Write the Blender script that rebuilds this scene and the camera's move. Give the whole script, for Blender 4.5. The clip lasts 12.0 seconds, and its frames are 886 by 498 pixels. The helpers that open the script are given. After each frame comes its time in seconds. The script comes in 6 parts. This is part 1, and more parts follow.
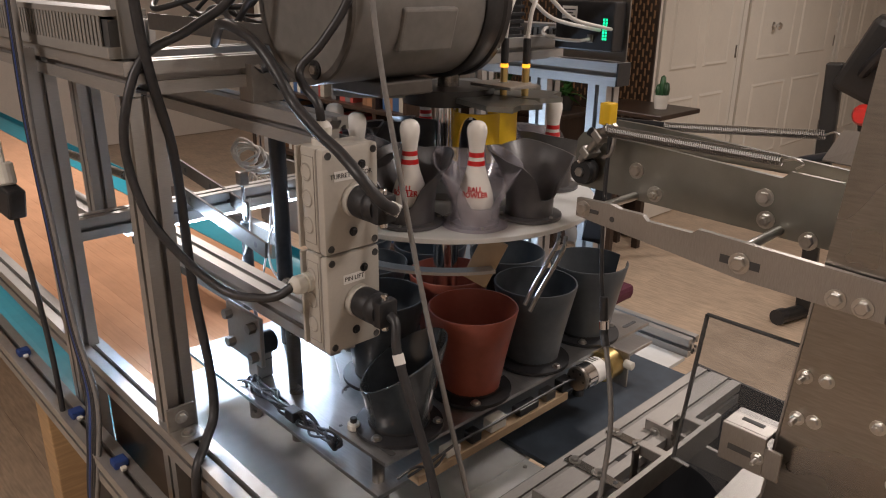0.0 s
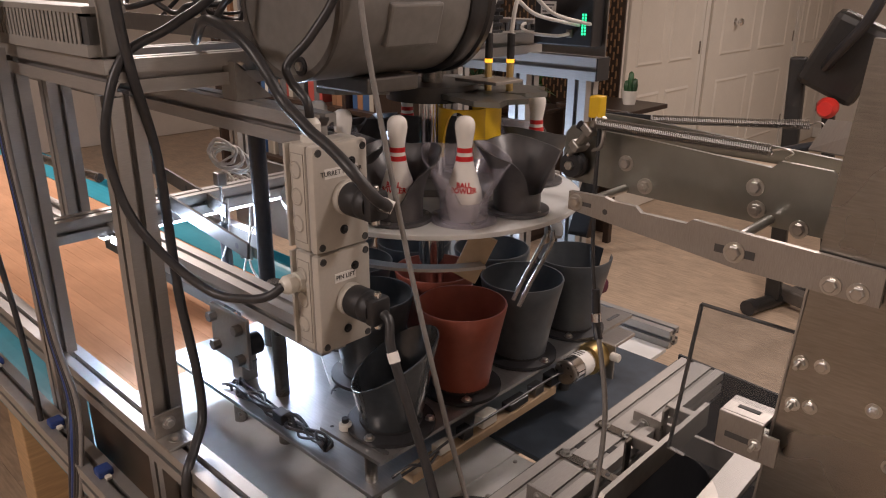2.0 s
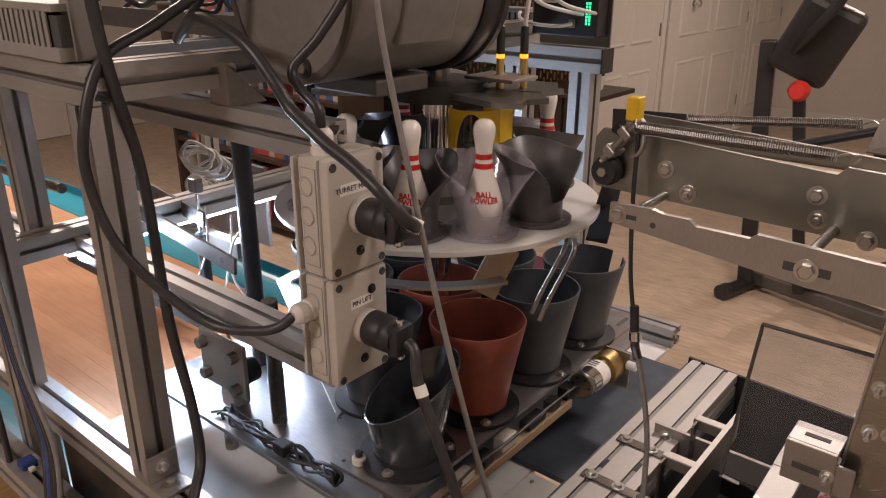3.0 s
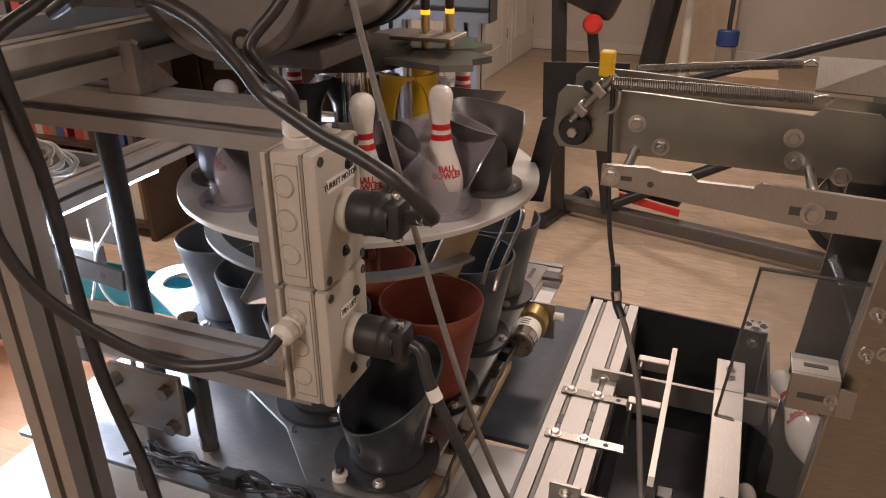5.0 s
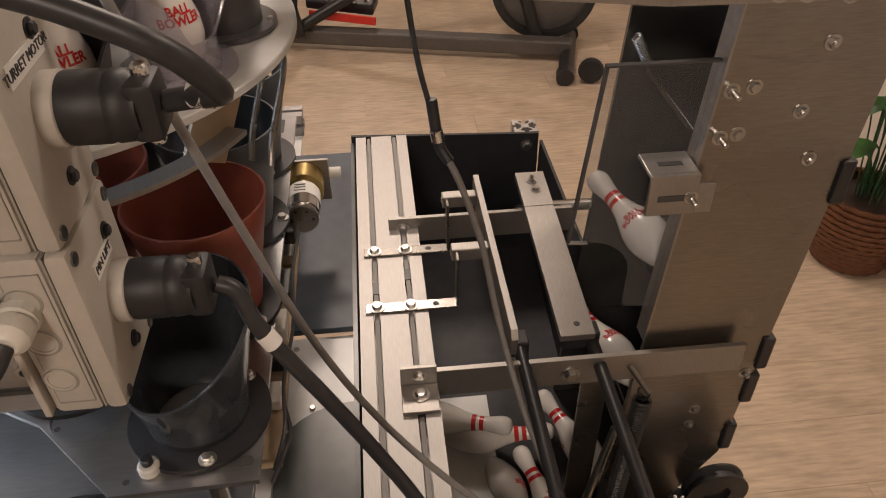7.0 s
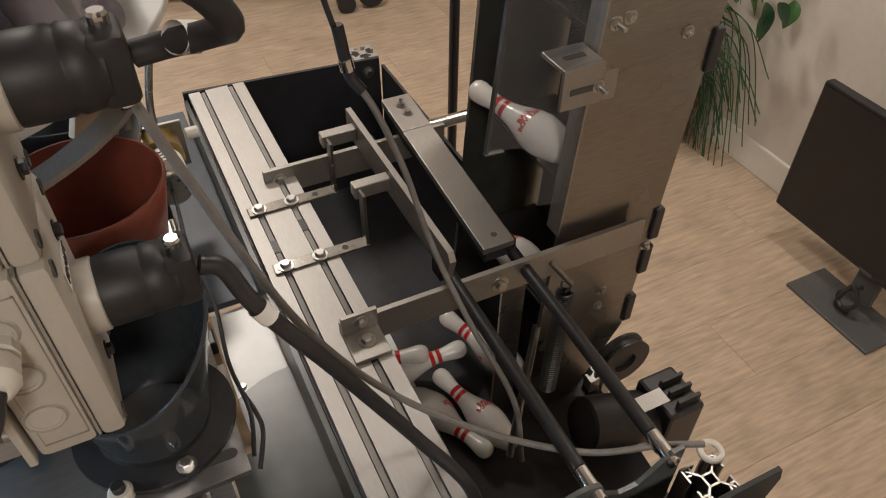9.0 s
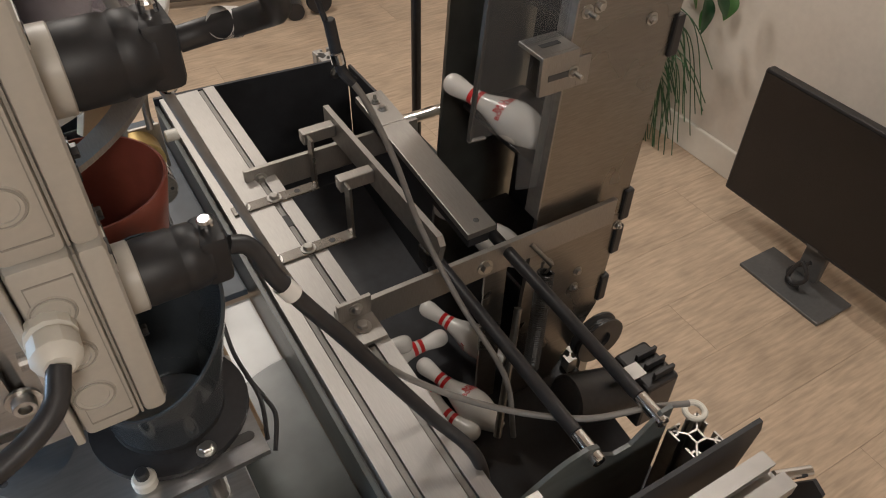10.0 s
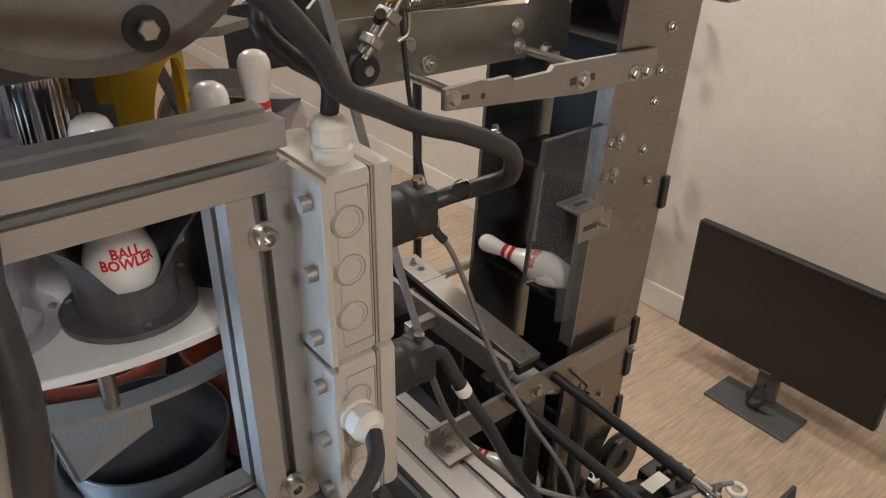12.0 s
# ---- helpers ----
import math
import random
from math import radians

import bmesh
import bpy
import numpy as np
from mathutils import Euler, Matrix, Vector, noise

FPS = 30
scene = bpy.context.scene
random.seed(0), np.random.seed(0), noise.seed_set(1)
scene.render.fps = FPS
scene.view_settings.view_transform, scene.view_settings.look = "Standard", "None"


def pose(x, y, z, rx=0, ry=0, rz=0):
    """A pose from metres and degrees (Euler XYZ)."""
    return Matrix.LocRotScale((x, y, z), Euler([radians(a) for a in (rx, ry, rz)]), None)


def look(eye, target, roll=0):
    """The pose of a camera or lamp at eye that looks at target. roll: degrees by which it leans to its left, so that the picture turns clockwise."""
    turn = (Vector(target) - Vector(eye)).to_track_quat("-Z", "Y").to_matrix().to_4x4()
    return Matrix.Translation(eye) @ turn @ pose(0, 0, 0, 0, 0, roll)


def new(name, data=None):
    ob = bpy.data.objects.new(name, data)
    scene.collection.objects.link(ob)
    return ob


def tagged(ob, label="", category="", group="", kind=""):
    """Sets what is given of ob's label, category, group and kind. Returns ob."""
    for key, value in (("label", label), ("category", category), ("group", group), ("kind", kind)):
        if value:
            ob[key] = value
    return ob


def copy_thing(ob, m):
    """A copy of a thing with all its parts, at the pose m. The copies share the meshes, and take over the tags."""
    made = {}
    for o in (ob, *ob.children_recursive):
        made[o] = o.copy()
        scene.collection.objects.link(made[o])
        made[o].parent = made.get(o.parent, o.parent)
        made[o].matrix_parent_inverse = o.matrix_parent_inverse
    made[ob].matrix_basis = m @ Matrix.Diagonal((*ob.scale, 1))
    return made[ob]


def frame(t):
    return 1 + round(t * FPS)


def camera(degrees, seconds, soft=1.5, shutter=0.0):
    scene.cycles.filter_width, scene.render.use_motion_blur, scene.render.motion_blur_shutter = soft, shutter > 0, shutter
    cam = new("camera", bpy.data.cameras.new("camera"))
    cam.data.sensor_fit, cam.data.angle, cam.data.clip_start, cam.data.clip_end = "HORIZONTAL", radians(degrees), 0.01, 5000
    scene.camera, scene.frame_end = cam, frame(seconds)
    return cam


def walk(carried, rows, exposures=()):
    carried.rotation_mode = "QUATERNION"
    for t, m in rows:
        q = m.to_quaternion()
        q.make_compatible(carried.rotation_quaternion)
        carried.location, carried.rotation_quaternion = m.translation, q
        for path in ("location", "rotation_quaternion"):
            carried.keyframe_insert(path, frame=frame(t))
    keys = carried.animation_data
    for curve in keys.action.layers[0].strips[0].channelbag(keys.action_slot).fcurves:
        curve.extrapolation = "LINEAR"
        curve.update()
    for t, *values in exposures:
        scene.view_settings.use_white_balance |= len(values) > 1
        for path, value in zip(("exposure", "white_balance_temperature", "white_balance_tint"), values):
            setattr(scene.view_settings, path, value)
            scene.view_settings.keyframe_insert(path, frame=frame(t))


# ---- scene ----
cam = camera(61.8, 12.0, soft=1.1)
PATH = [
    (0, (0.107, 0.03, 1.512), (-1.248, 1.333, 0.829), 0.8),
    (0.5, (0.103, 0.026, 1.514), (-1.247, 1.335, 0.834), 0.7),
    (1, (0.103, 0.021, 1.515), (-1.237, 1.341, 0.837), 0.6),
    (1.5, (0.1, 0.013, 1.512), (-1.223, 1.351, 0.834), 0.6),
    (2, (0.082, 0.01, 1.506), (-1.211, 1.374, 0.822), 0.5),
    (2.5, (0.023, 0.021, 1.507), (-1.228, 1.417, 0.808), 0.4),
    (2.7, (-0.007, 0.026, 1.509), (-1.239, 1.434, 0.802), 0.3),
    (4.3, (-0.228, -0.008, 1.535), (-1.08, 1.612, 0.727), -0.2),
    (4.5, (-0.25, -0.017, 1.533), (-1.044, 1.629, 0.719), -0.3),
    (5, (-0.303, -0.013, 1.524), (-0.955, 1.671, 0.665), -0.2),
    (5.5, (-0.358, 0.044, 1.499), (-0.824, 1.741, 0.548), -0.2),
    (6, (-0.418, 0.116, 1.469), (-0.641, 1.781, 0.384), -0.6),
    (6.5, (-0.435, 0.152, 1.455), (-0.446, 1.765, 0.273), -0.8),
    (7, (-0.449, 0.178, 1.449), (-0.302, 1.728, 0.194), -0.8),
    (7.2, (-0.464, 0.193, 1.449), (-0.252, 1.71, 0.163), -0.8),
    (8.8, (-0.587, 0.235, 1.426), (0.047, 1.532, 0.043), 0.7),
    (9, (-0.583, 0.232, 1.425), (0.065, 1.525, 0.043), 0.8),
    (9.5, (-0.591, 0.221, 1.429), (0.1, 1.498, 0.054), 0.9),
    (10, (-0.64, 0.218, 1.429), (0.131, 1.457, 0.061), 1.5),
    (10.5, (-0.699, 0.221, 1.433), (0.134, 1.437, 0.082), 1.7),
    (11, (-0.764, 0.214, 1.442), (0.138, 1.452, 0.156), 1.4),
    (11.5, (-0.826, 0.195, 1.464), (0.181, 1.478, 0.308), 1.3),
    (12, (-0.89, 0.182, 1.494), (0.207, 1.535, 0.511), 1.0),
]
walk(cam, [(t, look(eye, target, roll)) for t, eye, target, roll in PATH], [(0, 0.34, 5950, 15), (2.5, 0.38, 6200, 22), (5, 0.39, 6500, 23), (6.5, 0.31, 6650, 20), (9, 0.38, 6000, 10), (10.5, 0.38, 5850, 9), (12, 0.6, 5750, 9)])

# ---- world and lights ----
world = bpy.data.worlds.new("world")
scene.world = world
world.use_nodes = True
world.node_tree.nodes["Background"].inputs["Color"].default_value = (1.0, 0.86, 0.7, 1)
world.node_tree.nodes["Background"].inputs["Strength"].default_value = 0.08


def area_lamp(name, place, target, size, watts, colour):
    data = bpy.data.lights.new(name, "AREA")
    data.shape, data.size, data.energy, data.color = "DISK", size, watts, colour
    ob = new(name, data)
    ob.matrix_world = look(place, target)
    return ob


WARM = (1.0, 0.86, 0.71)
area_lamp("ceiling_lamp_middle", (-0.50, 2.35, 2.44), (-0.50, 2.35, 0), 0.36, 19, WARM)
area_lamp("ceiling_lamp_wall", (0.55, 1.25, 2.44), (0.55, 1.25, 0), 0.30, 11, WARM)
# unseen fill light, added to brighten the machine's front faces
area_lamp("ceiling_lamp_near", (-0.9, -1.3, 2.44), (-0.9, -1.3, 0), 0.45, 28, WARM)
# unseen fill light, added to brighten the lane boards
area_lamp("ceiling_lamp_lane", (-3.4, 1.4, 2.44), (-3.4, 1.4, 0), 0.40, 40, WARM)
area_lamp("ceiling_lamp_back", (-0.6, 5.4, 2.44), (-0.6, 5.4, 0), 0.40, 19, WARM)
# cold LED strip inside the machine, over the pin pit
strip = bpy.data.lights.new("led_strip_light", "AREA")
strip.shape, strip.size, strip.size_y, strip.energy, strip.color = "RECTANGLE", 0.02, 0.58, 7.0, (0.66, 0.84, 1.0)
new("led_strip_light", strip).matrix_world = pose(-1.392, 0.85, 0.996, 0, -62, 0)

# ---- materials ----
def material(name, colour, rough=0.5, metal=0.0, grain=0.0, scale=30.0, stretch=(1, 1, 1), bump=0.0, stain=0.0, vary=0.0, coat=0.0):
    """Principled surface with fine grain, broad stains, bump and a small change from piece to piece."""
    grain, stain = min(0.95, 2.4 * grain), min(0.95, 2.0 * stain)
    m = bpy.data.materials.new(name)
    m.use_nodes = True
    nt = m.node_tree
    b = nt.nodes["Principled BSDF"]
    b.inputs["Base Color"].default_value = (*colour, 1)
    b.inputs["Roughness"].default_value = rough
    b.inputs["Metallic"].default_value = metal
    b.inputs["Coat Weight"].default_value = coat
    tc = nt.nodes.new("ShaderNodeTexCoord")
    mp = nt.nodes.new("ShaderNodeMapping")
    mp.inputs["Scale"].default_value = stretch
    nt.links.new(tc.outputs["Object"], mp.inputs["Vector"])
    fine = nt.nodes.new("ShaderNodeTexNoise")
    fine.inputs["Scale"].default_value, fine.inputs["Detail"].default_value = scale, 6
    nt.links.new(mp.outputs["Vector"], fine.inputs["Vector"])
    broad = nt.nodes.new("ShaderNodeTexNoise")
    broad.inputs["Scale"].default_value, broad.inputs["Detail"].default_value = 7.0, 3
    nt.links.new(tc.outputs["Object"], broad.inputs["Vector"])
    value = nt.nodes.new("ShaderNodeMath")
    value.operation = "MULTIPLY_ADD"
    value.inputs[1].default_value = 2 * grain
    value.inputs[2].default_value = 1 - grain
    nt.links.new(fine.outputs["Fac"], value.inputs[0])
    second = nt.nodes.new("ShaderNodeMath")
    second.operation = "MULTIPLY_ADD"
    second.inputs[1].default_value = 2 * stain
    second.inputs[2].default_value = 1 - stain
    nt.links.new(broad.outputs["Fac"], second.inputs[0])
    prod = nt.nodes.new("ShaderNodeMath")
    prod.operation = "MULTIPLY"
    nt.links.new(value.outputs[0], prod.inputs[0])
    nt.links.new(second.outputs[0], prod.inputs[1])
    last = prod
    if vary:
        info = nt.nodes.new("ShaderNodeObjectInfo")
        shift = nt.nodes.new("ShaderNodeMath")
        shift.operation = "MULTIPLY"
        shift.inputs[1].default_value = 37.0
        nt.links.new(info.outputs["Random"], shift.inputs[0])
        nt.links.new(shift.outputs[0], mp.inputs["Location"])
        third = nt.nodes.new("ShaderNodeMath")
        third.operation = "MULTIPLY_ADD"
        third.inputs[1].default_value = 2 * vary
        third.inputs[2].default_value = 1 - vary
        nt.links.new(info.outputs["Random"], third.inputs[0])
        last = nt.nodes.new("ShaderNodeMath")
        last.operation = "MULTIPLY"
        nt.links.new(prod.outputs[0], last.inputs[0])
        nt.links.new(third.outputs[0], last.inputs[1])
    hsv = nt.nodes.new("ShaderNodeHueSaturation")
    hsv.inputs["Color"].default_value = (*colour, 1)
    nt.links.new(last.outputs[0], hsv.inputs["Value"])
    nt.links.new(hsv.outputs["Color"], b.inputs["Base Color"])
    rg = nt.nodes.new("ShaderNodeMath")
    rg.operation = "MULTIPLY_ADD"
    rg.use_clamp = True
    rg.inputs[1].default_value = 0.25 * rough
    rg.inputs[2].default_value = 0.87 * rough
    nt.links.new(broad.outputs["Fac"], rg.inputs[0])
    nt.links.new(rg.outputs[0], b.inputs["Roughness"])
    if bump:
        bn = nt.nodes.new("ShaderNodeBump")
        bn.inputs["Strength"].default_value, bn.inputs["Distance"].default_value = bump, 0.002
        nt.links.new(fine.outputs["Fac"], bn.inputs["Height"])
        nt.links.new(bn.outputs["Normal"], b.inputs["Normal"])
    return m


def clear(name, tint, body, amount, rough):
    """Thin clear plastic: see-through, with a little milky body and a sharp gloss."""
    m = bpy.data.materials.new(name)
    m.use_nodes = True
    nt = m.node_tree
    b = nt.nodes["Principled BSDF"]
    b.inputs["Base Color"].default_value = (*body, 1)
    b.inputs["Roughness"].default_value = rough
    b.inputs["Coat Weight"].default_value = 1.0
    b.inputs["Coat Roughness"].default_value = rough
    see = nt.nodes.new("ShaderNodeBsdfTransparent")
    see.inputs["Color"].default_value = (*tint, 1)
    smear = nt.nodes.new("ShaderNodeTexNoise")
    smear.inputs["Scale"].default_value, smear.inputs["Detail"].default_value = 22, 5
    fac = nt.nodes.new("ShaderNodeMath")
    fac.operation = "MULTIPLY_ADD"
    fac.inputs[1].default_value, fac.inputs[2].default_value = 0.8 * amount, 0.6 * amount
    nt.links.new(smear.outputs["Fac"], fac.inputs[0])
    mix = nt.nodes.new("ShaderNodeMixShader")
    nt.links.new(fac.outputs[0], mix.inputs[0])
    nt.links.new(see.outputs[0], mix.inputs[1])
    nt.links.new(b.outputs[0], mix.inputs[2])
    nt.links.new(mix.outputs[0], nt.nodes["Material Output"].inputs["Surface"])
    return m


def glowing(name, colour, strength):
    m = bpy.data.materials.new(name)
    m.use_nodes = True
    b = m.node_tree.nodes["Principled BSDF"]
    b.inputs["Base Color"].default_value = (*colour, 1)
    b.inputs["Emission Color"].default_value = (*colour, 1)
    b.inputs["Emission Strength"].default_value = strength
    return m


ALU = material("anodised_aluminium", (0.44, 0.43, 0.415), 0.44, 0.75, 0.05, 60, (1, 1, 12), 0.02, 0.05)
# same aluminium as ALU, darkened and roughened against lamp glare on the rail
RAIL = material("toned_down_aluminium", (0.42, 0.405, 0.385), 0.50, 0.7, 0.06, 60, (12, 1, 12), 0.03, 0.10)
MILL = material("mill_aluminium", (0.38, 0.362, 0.338), 0.46, 0.9, 0.10, 90, (18, 1, 1), 0.05, 0.10)
STEEL = material("brushed_steel_plate", (0.285, 0.268, 0.245), 0.28, 0.95, 0.10, 60, (1, 1, 9), 0.03, 0.12)
GALV = material("galvanised_sheet", (0.265, 0.27, 0.25), 0.34, 0.9, 0.10, 25, (1, 1, 1), 0.02, 0.16)
ZINC = material("zinc_bolt", (0.52, 0.51, 0.49), 0.30, 1.0, 0.05, 200)
SPRING = material("dull_zinc_spring", (0.30, 0.29, 0.275), 0.42, 1.0, 0.05, 200)
CHROME = material("chromed_steel", (0.72, 0.72, 0.72), 0.12, 1.0, 0.02, 100)
BRASS = material("brass_gearbox", (0.62, 0.47, 0.20), 0.3, 1.0, 0.05, 100)
BLACK = material("black_plastic", (0.022, 0.022, 0.024), 0.38, 0, 0.2, 120, bump=0.03, stain=0.1)
RUBBER = material("black_rubber", (0.016, 0.016, 0.018), 0.52, 0, 0.2, 150, bump=0.05, stain=0.2)
BLACKSHEET = material("black_sheet", (0.020, 0.021, 0.025), 0.58, 0, 0.25, 40, bump=0.02, stain=0.3)
BLUESHEET = material("dark_blue_sheet", (0.050, 0.066, 0.088), 0.45, 0, 0.2, 30, bump=0.02, stain=0.35)
GREENGREY = material("scuffed_dark_panel", (0.085, 0.094, 0.092), 0.30, 0, 0.35, 14, (1, 1, 3), 0.03, 0.5)
BEIGE = material("light_grey_abs", (0.465, 0.438, 0.39), 0.42, 0, 0.03, 200, bump=0.015, stain=0.04)
# darker beige for the seam and for shade painted into the box's grooves
BEIGELINE = material("abs_seam_and_groove_shade", (0.30, 0.28, 0.25), 0.5, 0, 0.03, 200)
LABEL = material("label_paper", (0.78, 0.77, 0.74), 0.5, 0, 0.03, 100)
# print ink, also dark patches standing in for holes, slots and hollows
INK = material("ink_and_dark_detail", (0.06, 0.06, 0.06), 0.6, 0, 0.05, 100)
SLATE = material("dark_slate_pot", (0.062, 0.070, 0.078), 0.36, 0, 0.12, 60, bump=0.03, stain=0.2, vary=0.2)
TERRA = material("terracotta_pot", (0.27, 0.070, 0.044), 0.38, 0, 0.10, 60, bump=0.03, stain=0.18, vary=0.1)
GLOSSPOT = material("glossy_dark_pot", (0.040, 0.046, 0.052), 0.16, 0, 0.12, 60, bump=0.02, stain=0.2, coat=0.4)
CUPBLACK = material("black_cup", (0.085, 0.082, 0.085), 0.34, 0, 0.15, 60, bump=0.02, stain=0.2)
WHITE = material("pin_white", (0.80, 0.78, 0.74), 0.22, 0, 0.03, 60, stain=0.05, coat=0.3)
RED = material("pin_red", (0.55, 0.015, 0.015), 0.28, 0, 0.05, 60, coat=0.3)
ACRYL = clear("clear_acrylic", (0.90, 0.91, 0.92), (0.30, 0.31, 0.32), 0.10, 0.06)
SMOKE = clear("clear_polystyrene", (0.90, 0.89, 0.92), (0.62, 0.60, 0.66), 0.26, 0.10)
CABLE = material("black_cable", (0.026, 0.026, 0.028), 0.42, 0, 0.2, 90, bump=0.03, stain=0.2)
GREYCABLE = material("grey_cable", (0.20, 0.19, 0.18), 0.45, 0, 0.1, 90, stain=0.1)
WHITECABLE = material("white_cable", (0.62, 0.61, 0.58), 0.45, 0, 0.05, 90, stain=0.1)
BLUECABLE = material("blue_cable", (0.02, 0.05, 0.20), 0.45, 0, 0.1, 90)
DRUM = material("dark_grey_motor_paint", (0.175, 0.168, 0.158), 0.38, 0, 0.1, 60, bump=0.02, stain=0.15)
YELLOW = material("yellow_print", (0.78, 0.50, 0.012), 0.4, 0, 0.05, 80, bump=0.02, stain=0.06)
PIT = material("white_pit_board", (0.70, 0.71, 0.70), 0.30, 0, 0.04, 40, stain=0.08)
DECK = material("steel_deck", (0.46, 0.46, 0.46), 0.30, 0.85, 0.08, 40, (1, 8, 1), 0.02, 0.2)
LANE = material("varnished_lane_board", (0.62, 0.345, 0.20), 0.20, 0, 0.06, 12, (1, 14, 1), 0.01, 0.08, 0.06)
TEAL = material("teal_gutter", (0.03, 0.27, 0.36), 0.35, 0, 0.05, 40, stain=0.1)
PLY = material("plywood", (0.50, 0.33, 0.17), 0.5, 0, 0.15, 12, (1, 1, 12), 0.02, 0.1)
WALL = material("painted_wall", (0.66, 0.61, 0.55), 0.6, 0, 0.03, 60, bump=0.05, stain=0.03)
TRIM = material("white_trim", (0.72, 0.69, 0.63), 0.4, 0, 0.02, 60, stain=0.03)
DOORPAINT = material("door_paint", (0.70, 0.66, 0.59), 0.4, 0, 0.02, 60, stain=0.03)
CEIL = material("ceiling_paint", (0.75, 0.72, 0.68), 0.7, 0, 0.02, 60)
PLANK = material("oak_vinyl_plank", (0.47, 0.365, 0.265), 0.40, 0, 0.19, 13, (1.0, 8, 1), 0.05, 0.16, 0.05)
GAP = material("plank_gap", (0.41, 0.315, 0.225), 0.6, 0, 0.1, 40)
SCREEN = material("monitor_glass", (0.010, 0.009, 0.010), 0.22, 0, 0.05, 30)
BEZEL = material("monitor_plastic", (0.016, 0.015, 0.016), 0.4, 0, 0.1, 90)
STAND = material("monitor_stand", (0.115, 0.115, 0.115), 0.38, 0.2, 0.08, 90, stain=0.06)
WICKER = material("wicker", (0.13, 0.05, 0.022), 0.5, 0, 0.3, 60, bump=0.1, vary=0.2)
LEAF = material("leaf_green", (0.045, 0.13, 0.030), 0.35, 0, 0.3, 25, bump=0.05, stain=0.3, vary=0.3)
LEAFDARK = material("leaf_dark", (0.025, 0.075, 0.030), 0.4, 0, 0.3, 25, bump=0.05, stain=0.3, vary=0.3)
DARKWOOD = material("dark_wood", (0.032, 0.019, 0.013), 0.4, 0, 0.3, 15, (1, 10, 1), 0.04, 0.2)
LATTICE = material("lattice_wood", (0.26, 0.15, 0.07), 0.5, 0, 0.2, 30, (1, 1, 8), 0.03, 0.1)
MAROON = material("maroon_fabric", (0.085, 0.018, 0.035), 0.8, 0, 0.2, 300, bump=0.2, stain=0.1)
GYM = material("gym_dark_steel", (0.030, 0.029, 0.028), 0.4, 0.3, 0.1, 80, stain=0.15)
GYMGREY = material("gym_grey_steel", (0.12, 0.11, 0.10), 0.4, 0.4, 0.1, 80, stain=0.15)
REDPLASTIC = material("red_plastic", (0.55, 0.03, 0.02), 0.4, 0, 0.05, 60)
BOARD = material("pale_board", (0.58, 0.47, 0.35), 0.55, 0, 0.05, 20, stain=0.08)
CARD = material("cardboard", (0.40, 0.29, 0.18), 0.7, 0, 0.1, 40, stain=0.1)
LED_W = glowing("led_white", (0.85, 0.94, 1.0), 10)
LED_G = glowing("led_green", (0.02, 0.8, 0.3), 1.2)
LED_A = glowing("led_amber", (1.0, 0.42, 0.02), 1.2)
WHITEPART = material("white_plastic_cap", (0.66, 0.64, 0.58), 0.45, 0, 0.03, 90, stain=0.05)
GREYDUCT = material("grey_cable_duct", (0.24, 0.23, 0.215), 0.5, 0, 0.04, 60, stain=0.06)

# ---- building kit ----
def mesh(name, bm, mat, smooth=None):
    me = bpy.data.meshes.new(name)
    bmesh.ops.recalc_face_normals(bm, faces=bm.faces[:])
    bm.to_mesh(me)
    bm.free()
    me.materials.append(mat)
    if smooth:
        for p in me.polygons:
            p.use_smooth = True
        me.set_sharp_from_angle(angle=radians(smooth))
    return me


def part(name, bm, mat, parent=None, label="", smooth=None):
    """Links a bmesh as one mesh object, under parent if given."""
    ob = new(name, mesh(name, bm, mat, smooth))
    ob.parent = parent
    if label:
        ob["label"] = label
    return ob


def thing(name, label, category, group="", at=None):
    """An Empty at a thing's base, which holds its parts."""
    ob = new(name)
    ob.empty_display_size = 0.02
    if at is not None:
        ob.matrix_world = at
    return tagged(ob, label, category, group)


def box(bm, lo, hi, bevel=0.0, m=None):
    lo, hi = Vector(lo), Vector(hi)
    g = bmesh.ops.create_cube(bm, size=1)["verts"]
    c, s = (lo + hi) / 2, hi - lo
    for v in g:
        v.co = Vector((v.co.x * s.x, v.co.y * s.y, v.co.z * s.z)) + c
    if bevel:
        es = list({e for v in g for e in v.link_edges})
        r = bmesh.ops.bevel(bm, geom=es, offset=bevel, segments=2, affect="EDGES", profile=0.5)
        g = list({v for f in r["faces"] for v in f.verts} | {v for v in g if v.is_valid})
    if m is not None:
        bmesh.ops.transform(bm, matrix=m, verts=g)
    return bm


def B(lo, hi, bevel=0.0, m=None):
    return box(bmesh.new(), lo, hi, bevel, m)


def along(a, b):
    """The pose whose z axis runs from a to b."""
    a, b = Vector(a), Vector(b)
    return Matrix.Translation(a) @ (b - a).to_track_quat("Z", "Y").to_matrix().to_4x4(), (b - a).length


